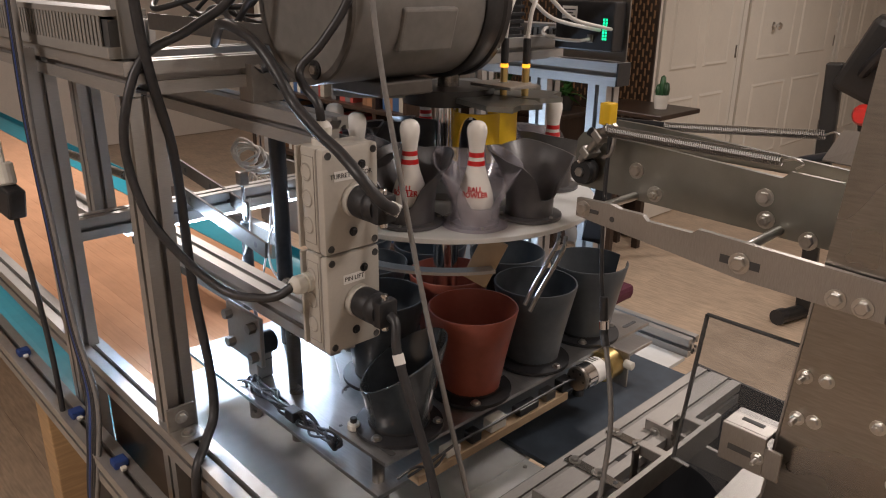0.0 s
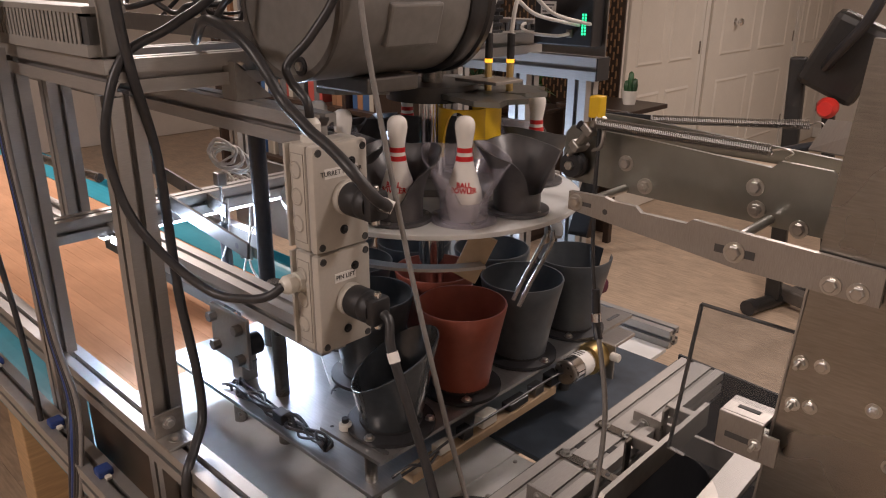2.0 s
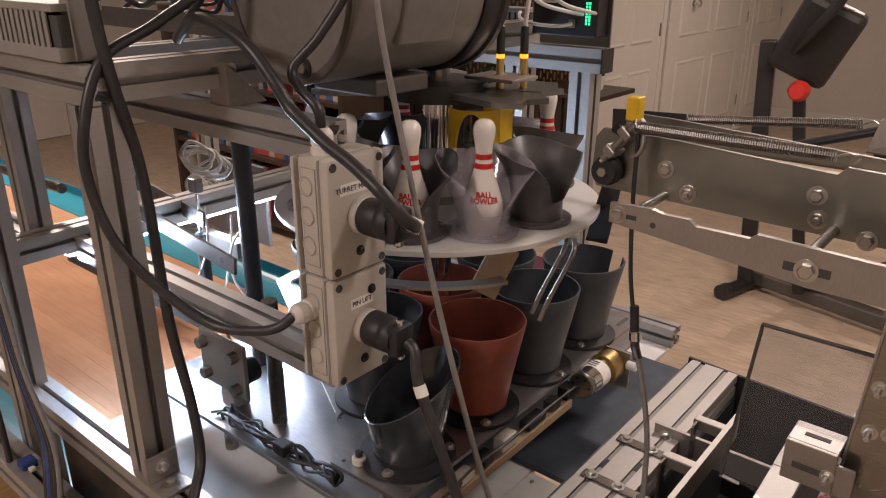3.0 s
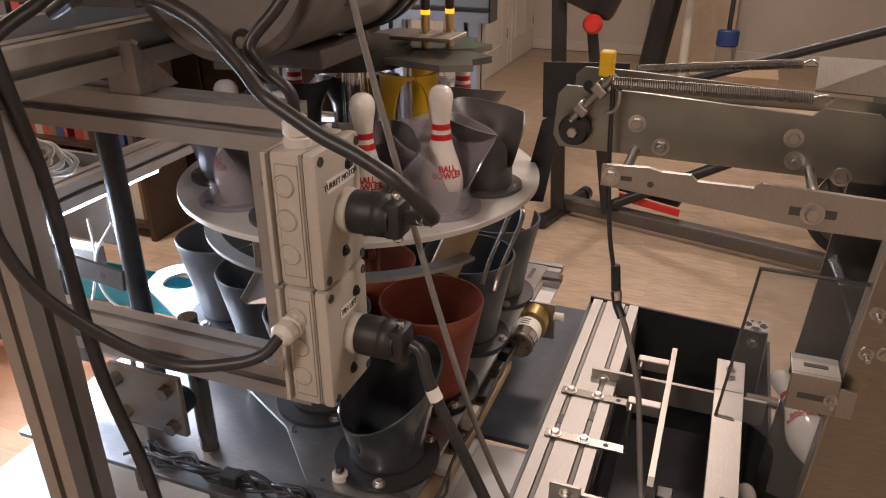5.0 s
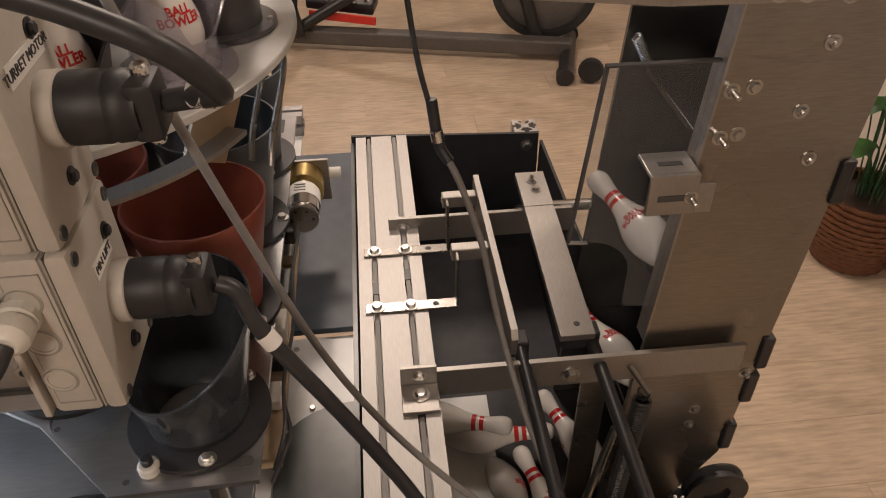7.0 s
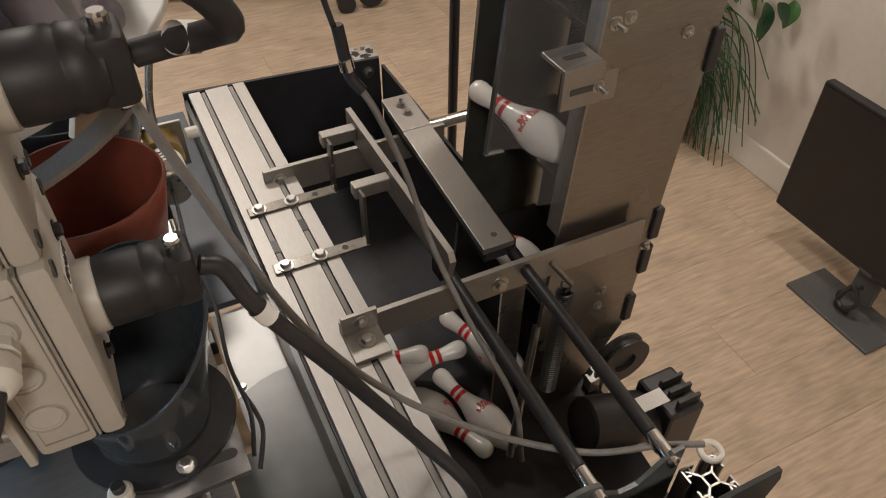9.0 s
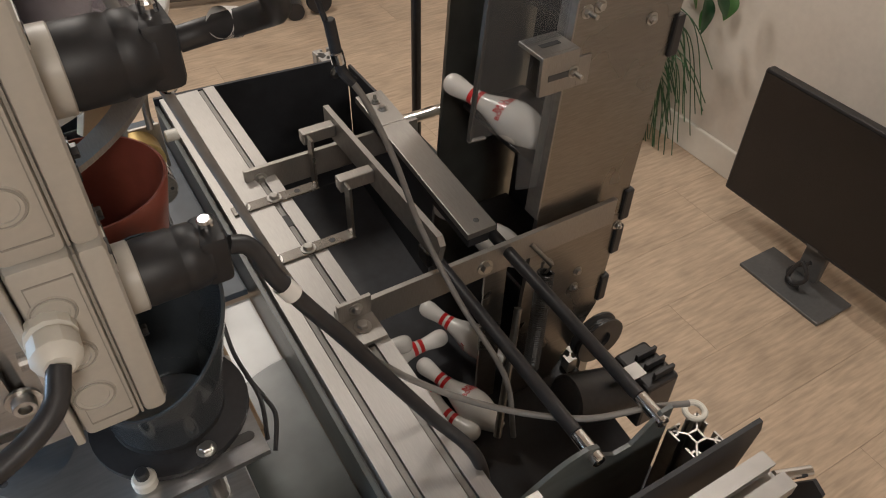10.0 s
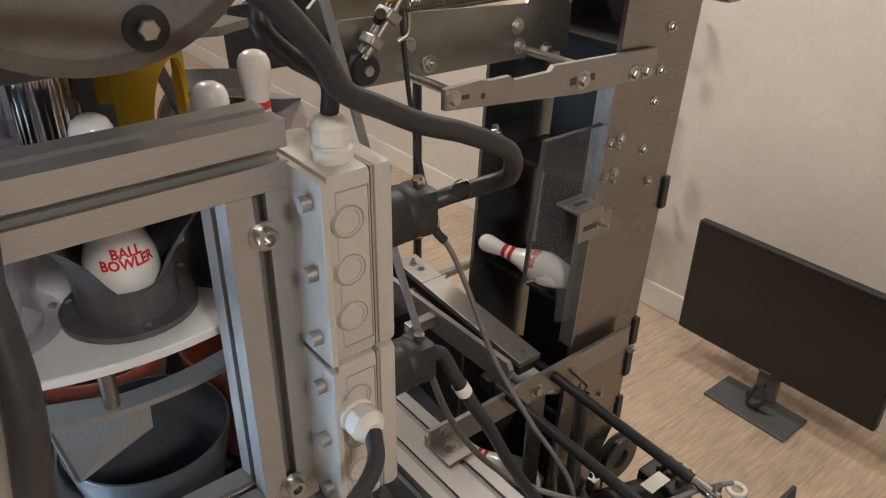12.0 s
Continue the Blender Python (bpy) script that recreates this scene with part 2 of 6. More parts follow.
def turned(bm, profile, seg=32, m=None):
    """A solid of revolution from (radius, height) pairs."""
    rings = []
    for r, z in profile:
        if r < 1e-6:
            rings.append([bm.verts.new((0, 0, z))])
        else:
            rings.append([bm.verts.new((r * math.cos(2 * math.pi * i / seg), r * math.sin(2 * math.pi * i / seg), z)) for i in range(seg)])
    for a, b in zip(rings, rings[1:]):
        for i in range(seg):
            j = (i + 1) % seg
            if len(a) == 1 and len(b) == 1:
                continue
            if len(a) == 1:
                bm.faces.new((a[0], b[j], b[i]))
            elif len(b) == 1:
                bm.faces.new((a[i], a[j], b[0]))
            else:
                bm.faces.new((a[i], a[j], b[j], b[i]))
    if m is not None:
        bmesh.ops.transform(bm, matrix=m, verts=[v for r in rings for v in r])
    return bm


def rod(bm, a, b, r, seg=16, chamfer=0.0):
    m, n = along(a, b)
    c = chamfer
    prof = [(0, 0), (r - c, 0), (r, c), (r, n - c), (r - c, n), (0, n)] if c else [(0, 0), (r, 0), (r, n), (0, n)]
    return turned(bm, prof, seg, m)


def prism(bm, pts, z0, z1, m=None):
    """A flat outline (x, y) given a thickness from z0 to z1."""
    lo = [bm.verts.new((x, y, z0)) for x, y in pts]
    hi = [bm.verts.new((x, y, z1)) for x, y in pts]
    bm.faces.new(lo[::-1])
    bm.faces.new(hi)
    n = len(pts)
    for i in range(n):
        bm.faces.new((lo[i], lo[(i + 1) % n], hi[(i + 1) % n], hi[i]))
    if m is not None:
        bmesh.ops.transform(bm, matrix=m, verts=lo + hi)
    return bm


def smooth_path(pts, n=8):
    """Points on a smooth curve through pts."""
    p = [Vector(q) for q in pts]
    p = [2 * p[0] - p[1]] + p + [2 * p[-1] - p[-2]]
    out = []
    for i in range(1, len(p) - 2):
        for k in range(n):
            t = k / n
            out.append(0.5 * ((2 * p[i]) + (p[i + 1] - p[i - 1]) * t + (2 * p[i - 1] - 5 * p[i] + 4 * p[i + 1] - p[i + 2]) * t * t
                              + (3 * p[i] - p[i - 1] - 3 * p[i + 1] + p[i + 2]) * t ** 3))
    return out + [p[-2]]


def tube(bm, pts, r, seg=10, n=8, smooth=True):
    """A round cable or bent rod through pts."""
    q = smooth_path(pts, n) if smooth else [Vector(p) for p in pts]
    rings, side = [], None
    for i, c in enumerate(q):
        d = (q[min(i + 1, len(q) - 1)] - q[max(i - 1, 0)]).normalized()
        side = d.orthogonal().normalized() if side is None else (side - d * side.dot(d)).normalized()
        up = d.cross(side)
        rings.append([bm.verts.new(c + r * (math.cos(2 * math.pi * k / seg) * side + math.sin(2 * math.pi * k / seg) * up)) for k in range(seg)])
    for a, b in zip(rings, rings[1:]):
        for k in range(seg):
            bm.faces.new((a[k], a[(k + 1) % seg], b[(k + 1) % seg], b[k]))
    bm.faces.new(rings[0][::-1])
    bm.faces.new(rings[-1])
    return bm


def coil(bm, a, b, r, wire, turns, seg=6, per=12):
    m, n = along(a, b)
    k = int(turns * per)
    pts = [m @ Vector((r * math.cos(2 * math.pi * i / per), r * math.sin(2 * math.pi * i / per), n * i / k)) for i in range(k + 1)]
    return tube(bm, pts, wire, seg, smooth=False)


U = 0.0445  # side of one aluminium profile


def slotted(bm, length, nx=1, ny=1, m=None):
    """A T-slot aluminium profile along z, nx by ny units wide, centred."""
    h, o, d, w, lip = U / 2, 0.0045, 0.0155, 0.0105, 0.0045
    side = [(-h, 0), (-o, 0), (-o, lip), (-w, lip), (-w, lip + 0.004), (-o - 0.001, d), (o + 0.001, d), (w, lip + 0.004), (w, lip), (o, lip), (o, 0), (h, 0)]
    pts = []
    for k, (ux, uy, n) in enumerate(((1, 0, nx), (0, 1, ny), (-1, 0, nx), (0, -1, ny))):
        out = (nx if k % 2 else ny) * h
        for i in range(n):
            c = (i - (n - 1) / 2) * U
            for s, depth in side[(0 if i == 0 else 1):(-1)] if i == 0 else side[1:-1]:
                a, b = c + s, out - depth
                pts.append((ux * a + uy * b, uy * a - ux * b))
    return prism(bm, pts, 0, length, m)


def profile_bar(name, a, b, mat=None, parent=None, nx=1, ny=1, roll=0.0):
    m, n = along(a, b)
    return part(name, slotted(bmesh.new(), n, nx, ny, m @ pose(0, 0, 0, 0, 0, roll)), mat or ALU, parent)


def bolt(name, at, axis, r, parent, mat=None, washer=True, nut=False, stick=0.0):
    """A hex bolt head with washer, standing on a surface at 'at', pointing along axis."""
    at, axis = Vector(at), Vector(axis).normalized()
    m = Matrix.Translation(at) @ axis.to_track_quat("Z", "Y").to_matrix().to_4x4()
    bm = bmesh.new()
    z = 0.0
    if washer:
        turned(bm, [(0, 0), (r * 1.5, 0), (r * 1.5, r * 0.22), (0, r * 0.22)], 18, m)
        z = r * 0.2
    turned(bm, [(0, z), (r, z), (r, z + r * 0.65), (r * 0.84, z + r * 0.8), (0, z + r * 0.8)], 6, m)
    if stick:
        turned(bm, [(0, z), (r * 0.55, z), (r * 0.55, z + stick - r * 0.1), (r * 0.42, z + stick), (0, z + stick)], 10, m)
    return part(name, bm, mat or ZINC, parent)


def text_part(name, words, size, at, mat, parent, thick=0.0003, bold=0.0):
    """Lettering as a mesh, in the xy plane of the pose 'at', centred."""
    cu = bpy.data.curves.new(name, "FONT")
    cu.body, cu.size, cu.extrude, cu.align_x, cu.align_y, cu.resolution_u = words, size, thick, "CENTER", "CENTER", 2
    cu.space_line, cu.offset = 0.78, size * bold
    tmp = bpy.data.objects.new(name, cu)
    scene.collection.objects.link(tmp)
    me = bpy.data.meshes.new_from_object(tmp.evaluated_get(bpy.context.evaluated_depsgraph_get()))
    bpy.data.objects.remove(tmp)
    bpy.data.curves.remove(cu)
    me.transform(at)
    me.materials.clear()
    me.materials.append(mat)
    ob = new(name, me)
    ob.parent = parent
    return ob

# ---- room ----
def flat_xz(pts, y0, y1, bm=None):
    return prism(bm or bmesh.new(), pts, y0, y1, Matrix(((1, 0, 0, 0), (0, 0, 1, 0), (0, 1, 0, 0), (0, 0, 0, 1))))


def flat_yz(pts, x0, x1, bm=None):
    return prism(bm or bmesh.new(), pts, x0, x1, Matrix(((0, 0, 1, 0), (1, 0, 0, 0), (0, 1, 0, 0), (0, 0, 0, 1))))


floor = tagged(part("floor", B((-7.2, -3.2, -0.12), (1.3, 9.0, -0.006)), GAP), "pale oak vinyl plank floor", "floor", kind="structure")
ceiling = tagged(part("ceiling", B((-7.2, -3.2, 2.5), (1.3, 9.0, 2.6)), CEIL), "white painted ceiling", "ceiling", kind="structure")
XW = 1.125
tagged(part("wall_east", B((XW, -3.2, 0), (XW + 0.12, 9.0, 2.5)), WALL), "warm white painted wall", "wall", kind="structure")
tagged(part("wall_north", B((-2.43, 8.2, 0), (XW, 8.32, 2.5)), WALL), "warm white painted wall", "wall", kind="structure")
tagged(part("wall_south", B((-7.2, -3.2, 0), (XW, -3.08, 2.5)), WALL), "warm white painted wall", "wall", kind="structure")
tagged(part("wall_lane_end", B((-7.2, -3.08, 0), (-7.08, 4.0, 2.5)), WALL), "warm white painted wall", "wall", kind="structure")
tagged(part("wall_lane_side", B((-7.08, 4.0, 0), (-2.55, 4.12, 2.5)), WALL), "warm white painted wall", "wall", kind="structure")
DW = -2.43
tagged(part("wall_west", B((DW - 0.12, 4.0, 0), (DW, 8.2, 2.5)), WALL), "warm white wall with panelled doors", "wall", kind="structure")


def baseboard(name, lo, hi):
    return tagged(part(name, B(lo, hi, 0.004), TRIM), "white painted skirting board", "baseboard", kind="structure")


baseboard("baseboard_east", (XW - 0.014, -3.0, 0), (XW - 0.001, 8.1, 0.10))
baseboard("baseboard_north", (-2.40, 8.186, 0), (XW - 0.02, 8.199, 0.10))


def panel_door(name, y0, y1, label, knob_y=None):
    """A six-panel interior door flat on the west wall, with its casing."""
    x = DW
    d = tagged(part(name, B((x + 0.001, y0, 0.005), (x + 0.036, y1, 2.03), 0.003), DOORPAINT), label, "door", kind="structure")
    w = y1 - y0
    for z0, z1 in ((0.22, 0.80), (0.98, 1.62), (1.72, 1.92)):
        for k in range(2):
            a = y0 + 0.11 * w + k * 0.43 * w
            bm = bmesh.new()
            b = a + 0.35 * w
            lo = [(a, z0), (b, z0), (b, z1), (a, z1)]
            hi = [(a + 0.03, z0 + 0.03), (b - 0.03, z0 + 0.03), (b - 0.03, z1 - 0.03), (a + 0.03, z1 - 0.03)]
            v0 = [bm.verts.new((x + 0.0362, *p)) for p in lo]
            v1 = [bm.verts.new((x + 0.0462, (p[0] + q[0]) / 2, (p[1] + q[1]) / 2)) for p, q in zip(lo, hi)]
            v2 = [bm.verts.new((x + 0.040, *p)) for p in hi]
            for r, s in ((v0, v1), (v1, v2)):
                for i in range(4):
                    bm.faces.new((r[i], r[(i + 1) % 4], s[(i + 1) % 4], s[i]))
            bm.faces.new(v2)
            part("door_panel", bm, DOORPAINT, d)
    for lo, hi in (((y0 - 0.075, 0), (y0 - 0.008, 2.11)), ((y1 + 0.008, 0), (y1 + 0.075, 2.11)), ((y0 - 0.008, 2.04), (y1 + 0.008, 2.11))):
        part("casing", B((x + 0.001, *lo), (x + 0.020, *hi), 0.004), TRIM, d)
    if knob_y:
        bm = turned(bmesh.new(), [(0, 0), (0.030, 0), (0.030, 0.006), (0.012, 0.010), (0.012, 0.030), (0.026, 0.040), (0.029, 0.052), (0.022, 0.064), (0, 0.068)], 20,
                    Matrix.Translation((x + 0.036, knob_y, 1.22)) @ Euler((0, radians(90), 0)).to_matrix().to_4x4())
        part("door_knob", bm, CHROME, d, "satin chrome knob", 40)
        part("latch_plate", B((x + 0.036, knob_y - 0.12, 1.19), (x + 0.040, knob_y - 0.085, 1.25), 0.001), STEEL, d)
    for z in (0.32, 1.06, 1.85):
        part("hinge", B((x + 0.022, y1 - 0.005, z - 0.045), (x + 0.042, y1 + 0.012, z + 0.045), 0.003), STEEL, d)
    return d


panel_door("door_1", 4.30, 5.30, "white six-panel interior door, closed")
panel_door("door_2", 5.46, 7.14, "white six-panel interior door with chrome knob", 5.86)
panel_door("door_3", 7.32, 8.12, "white six-panel interior door, closed")

# ---- bowling pins ----
PIN_H = 0.175
PIN_SHAPE = [(0.0, 0.0), (0.045, 0.0), (0.058, 0.004), (0.066, 0.02), (0.115, 0.12), (0.148, 0.24), (0.157, 0.31), (0.148, 0.39), (0.120, 0.48), (0.092, 0.56), (0.074, 0.63), (0.064, 0.70),
             (0.062, 0.745), (0.068, 0.80), (0.078, 0.86), (0.084, 0.905), (0.081, 0.945), (0.066, 0.977), (0.040, 0.995), (0.0, 1.0)]


def pin_radius(z):
    for (r0, z0), (r1, z1) in zip(PIN_SHAPE[1:], PIN_SHAPE[2:]):
        if z0 <= z <= z1:
            return r0 + (r1 - r0) * (z - z0) / max(z1 - z0, 1e-6)
    return 0.05


def build_pin():
    pin = thing("bowling_pin", "white plastic toy bowling pin with two red neck stripes", "bowling pin", "toy bowling pins")
    h = PIN_H
    prof = [tuple(p) for p in PIN_SHAPE]
    fine = [(r * h, z * h) for r, z in prof]
    part("body", turned(bmesh.new(), fine, 40), WHITE, pin, "", 60)
    for z0, z1 in ((0.635, 0.675), (0.705, 0.745)):
        ring = [((pin_radius(z0 + (z1 - z0) * i / 4) + 0.0018) * h, (z0 + (z1 - z0) * i / 4) * h) for i in range(5)]
        part("neck_stripe", turned(bmesh.new(), ring, 40), RED, pin, "red stripe", 60)
    words = text_part("lettering", "BALL\nBOWLER", 0.0100, Matrix(), RED, pin, 0.0, 0.035)
    for v in words.data.vertices:
        z = 0.075 + v.co.y
        r = pin_radius(z / h) * h + 0.0005
        a = v.co.x / r
        v.co = (r * math.sin(a), -r * math.cos(a), z)
    words["label"] = "red printed lettering"
    return pin


PIN = build_pin()


def place_pin(base, spin=0.0, lie=None):
    """A pin standing at base, or lying with its head towards the direction lie."""
    if lie is None:
        return copy_thing(PIN, pose(*base, 0, 0, spin))
    m = Matrix.Translation(base) @ Vector(lie).normalized().to_track_quat("Z", "Y").to_matrix().to_4x4() @ pose(0, 0, 0, 0, 0, spin)
    return copy_thing(PIN, m)


# ---- machine frame ----
frame_thing = thing("machine_frame", "silver T-slot aluminium frame of a pin-setting machine", "machine frame")
for a, b in (((-0.905, 0.428, 0.0), (-0.905, 0.428, 1.36)), ((-1.27, 0.41, 0.0), (-1.27, 0.41, 1.40)), ((-0.7175, 0.600, 1.040), (-0.7175, 0.600, 1.2955)),
             ((-1.30, 1.52, 0.0), (-1.30, 1.52, 1.46)), ((-0.757, 1.30, 0.80), (-0.757, 1.30, 1.321)), ((-0.905, 1.30, 0.80), (-0.905, 1.30, 1.321)), ((-2.0, 0.9, 0.66), (-2.0, 0.9, 1.40)), ((-1.90, 1.2, 0.66), (-1.90, 1.2, 1.40))):
    profile_bar("upright", a, b, parent=frame_thing)
for a, b in (((-2.2, 0.42, 0.834), (-0.40, 0.42, 0.834)), ((-1.75, 0.600, 1.318), (-0.695, 0.600, 1.318)), ((-1.45, 0.600, 1.0175), (-0.695, 0.600, 1.0175)),
             ((-1.80, 0.428, 1.3845), (-0.882, 0.428, 1.3845)), ((-0.905, 0.4505, 1.3845), (-0.905, 1.40, 1.3845)), ((-1.05, 0.4505, 1.3845), (-1.05, 1.40, 1.3845)), ((-1.40, 1.30, 1.3435), (-0.716, 1.30, 1.3435)),
             ((-1.40, 1.52, 0.72), (-0.60, 1.52, 0.72)), ((-2.6, 0.36, 0.728), (-0.70, 0.36, 0.728)), ((-0.14, 0.374, 0.748), (-0.60, 0.374, 0.748))):
    profile_bar("beam", a, b, parent=frame_thing)
profile_bar("upright", (-1.494, 0.555, 1.032), (-1.494, 0.555, 1.40), parent=frame_thing)
profile_bar("beam", (-1.494, 0.452, 1.0095), (-1.494, 1.40, 1.0095), parent=frame_thing)
profile_bar("beam", (-1.80, 0.555, 1.0085), (-1.5165, 0.555, 1.0085), parent=frame_thing)
part("end_cap", B((-0.7158, 1.278, 1.3213), (-0.7125, 1.322, 1.3657), 0.001), BLACK, frame_thing, "black plastic end cap")
profile_bar("beam", (-2.02, 0.90, 0.74), (-1.27, 0.90, 0.74), parent=frame_thing)

# ---- lane ----
lane = tagged(part("lane_bed", B((-6.9, 0.545, 0.56), (-1.18, 1.135, 0.645)), PLY), "raised wooden bowling lane", "bowling lane", kind="structure")
for k in range(15):
    y = 0.546 + k * 0.0392
    part("plank", B((-6.9, y, 0.645), (-1.18, y + 0.0390, 0.655), 0.0003), LANE, lane)
for y0, y1 in ((0.385, 0.540), (1.140, 1.300)):
    bm = bmesh.new()
    pts = [(y0, 0.655), (y0, 0.625)] + [(y0 + (y1 - y0) * (0.5 - 0.5 * math.cos(math.pi * i / 10)), 0.625 - 0.018 * math.sin(math.pi * i / 10)) for i in range(1, 10)] + [(y1, 0.625), (y1, 0.655), (y1 + 0.003, 0.655), (y1 + 0.003, 0.595), (y0 - 0.003, 0.595), (y0 - 0.003, 0.655)]
    tagged(part("gutter", flat_yz(pts, -6.9, -1.18, bm), TEAL), "teal lane gutter beside the boards", "gutter", kind="structure")
for x in (-6.5, -4.2, -1.7):
    tagged(part("lane_support", B((x, 0.40, 0.0), (x + 0.09, 1.28, 0.558), 0.003), PLY), "plywood support under the lane", "lane support", "lane supports")

# ---- pit under the turret ----
pit = tagged(part("pit_board", B((-1.30, 0.53, 0.690), (-0.603, 1.495, 0.700), 0.001), PIT), "white plastic pit board under the pin turret", "pit board")
tagged(part("ramp_sheet", B((-0.84, 0.93, 0.702), (-0.502, 1.40, 0.712), 0.001), BLUESHEET), "dark blue plastic sheet beside the rail", "plastic sheet")
tagged(part("base_sheet", B((-0.60, 0.775, 0.690), (-0.503, 0.926, 0.700), 0.001), PIT), "white base sheet beside the rail", "plastic sheet")
arc = [(-0.60, 0.40), (-0.503, 0.40), (-0.503, 0.80)] + [(-0.503 - 0.097 * math.sin(math.pi / 2 * i / 8), 0.80 - 0.075 * (1 - math.cos(math.pi / 2 * i / 8))) for i in range(1, 9)]
tagged(part("sloping_sheet", prism(bmesh.new(), arc, 0.7015, 0.7075), GREENGREY), "scuffed dark sheet with a curved edge beside the rail", "plastic sheet")
for sx, sy in ((-0.585, 0.905), (-0.56, 0.80)):
    bolt("screw", (sx, sy, 0.700), (0, 0, 1), 0.004, pit, washer=False)

# ---- pot deck ----
S, AX, AY, DZ = 0.157, -0.643, 0.663, 0.868
deck = thing("pot_deck", "bare steel deck plate with round holes, carrying flower pots", "deck plate")
spots = []
for i in range(4):
    for j in range(4 - i):
        spots.append((AX - i * S * math.sin(radians(60)), AY + i * S * 0.5 + j * S))
outline = [(-0.581, 0.584), (-0.581, 1.272), (-0.622, 1.274), (-0.700, 1.240), (-1.270, 1.020), (-1.285, 0.985), (-1.270, 0.930), (-0.800, 0.670), (-0.713, 0.581)]
DECK_HOLES = ((-0.757, 0.680), (-0.905, 0.775), (-1.060, 0.872), (-1.215, 0.966))


def drilled(pts, holes, r, z0, z1, seg=28):
    """A flat plate with round holes through it."""
    bm = bmesh.new()
    loops = [pts] + [[(hx + r * math.cos(2 * math.pi * i / seg), hy + r * math.sin(2 * math.pi * i / seg)) for i in range(seg)] for hx, hy in holes]
    edges = []
    for loop in loops:
        vs = [bm.verts.new((px, py, z0)) for px, py in loop]
        edges += [bm.edges.new((vs[i], vs[(i + 1) % len(vs)])) for i in range(len(vs))]
    bmesh.ops.triangle_fill(bm, use_beauty=True, use_dissolve=False, edges=edges)
    up = bmesh.ops.extrude_face_region(bm, geom=bm.faces[:])
    bmesh.ops.translate(bm, vec=(0, 0, z1 - z0), verts=[v for v in up["geom"] if isinstance(v, bmesh.types.BMVert)])
    return bm


bm = drilled(outline, DECK_HOLES, 0.034, DZ - 0.006, DZ)
part("plate", bm, DECK, deck)
lower = tagged(part("lower_plate", B((-1.22, 0.585, 0.792), (-0.60, 1.33, 0.800), 0.001), DECK), "shiny steel lower plate of the pin deck", "steel plate")
for x in (-1.05, -0.66):
    for y in (0.64, 1.16):
        part("spacer", rod(bmesh.new(), (x, y, 0.702), (x, y, 0.792), 0.012), STEEL, lower)
for x, y in ((-0.95, 0.80), (-0.63, 1.19), (-0.63, 0.61)):
    part("spacer", rod(bmesh.new(), (x, y, 0.80), (x, y, DZ - 0.006), 0.010), STEEL, deck)


def pot_mesh(notch, slant=0.0):
    h, r0, r1, w = 0.151, 0.046, 0.0735, 0.0032
    bm = turned(bmesh.new(), [(r0 - w, 0.0), (r0, 0.0), (r0 + 0.35 * (r1 - r0), h * 0.4), (r0 + 0.7 * (r1 - r0), h * 0.72), (r1, h - 0.002), (r1 - 0.001, h), (r1 - w, h), (r1 - w, h - 0.002), (r0 + 0.7 * (r1 - r0) - w, h * 0.72), (r0 + 0.35 * (r1 - r0) - w, h * 0.4), (r0 - w, 0.0)], 48)
    bmesh.ops.remove_doubles(bm, verts=bm.verts[:], dist=1e-6)
    if slant:
        # cut down on a slope, highest towards 50 degrees
        for v in bm.verts:
            a, z = math.atan2(v.co.y, v.co.x), v.co.z
            z2 = z * (1 - slant + slant * math.cos(a - radians(50)))
            k = (r0 + (r1 - r0) * z2 / h) / (r0 + (r1 - r0) * z / h)
            v.co = (v.co.x * k, v.co.y * k, z2)
    if notch:
        dead = [f for f in bm.faces if f.calc_center_median().z > h * 0.70 and 0.45 < math.atan2(f.calc_center_median().y, f.calc_center_median().x) < 0.95]
        bmesh.ops.delete(bm, geom=dead, context="FACES")
    return bm


def build_pot(colour, label, notch=False, slant=0.0):
    pot = thing("flower_pot", label, "flower pot", "pots on the deck")
    part("shell", pot_mesh(notch, slant), colour, pot, "", 40)
    part("collar", turned(bmesh.new(), [(0.046, 0.0), (0.068, 0.0), (0.068, 0.006), (0.048, 0.008), (0.048, 0.020), (0.046, 0.020), (0.046, 0.0)], 40), RUBBER, pot, "black mounting collar", 40)
    for a in (-75, 45, 165):
        c, s = math.cos(radians(a)), math.sin(radians(a))
        bolt("bolt", (0.059 * c, 0.059 * s, 0.0064), (0, 0, 1), 0.0056, pot)
    return pot


DARKPOT = build_pot(SLATE, "dark slate plastic flower pot used as a pin cup")
REDPOT = build_pot(TERRA, "terracotta red plastic flower pot used as a pin cup")
CUTPOT = build_pot(SLATE, "dark slate flower pot with a notch cut in its rim", True)
LOWPOT = build_pot(GLOSSPOT, "glossy dark flower pot cut down on a slope", False, 0.27)
reds = {1, 5}
for k, (x, y) in enumerate(spots):
    src = REDPOT if k in reds else (CUTPOT if k == 3 else (LOWPOT if k == 0 else DARKPOT))
    copy_thing(src, pose(x, y, DZ + 0.001, 0, 0, {0: 0, 3: 20}.get(k, 37 * k)))

# gear motor at the deck's side
gm = thing("gear_motor", "small gear motor with brass gearbox beside the deck", "motor")
part("bracket", B((-0.604, 1.118, 0.802), (-0.528, 1.123, 0.872), 0.001), MILL, gm)
part("gearbox", rod(bmesh.new(), (-0.564, 1.1175, 0.842), (-0.564, 1.082, 0.843), 0.0285, 36, 0.001), BRASS, gm, "brass gearbox", 40)
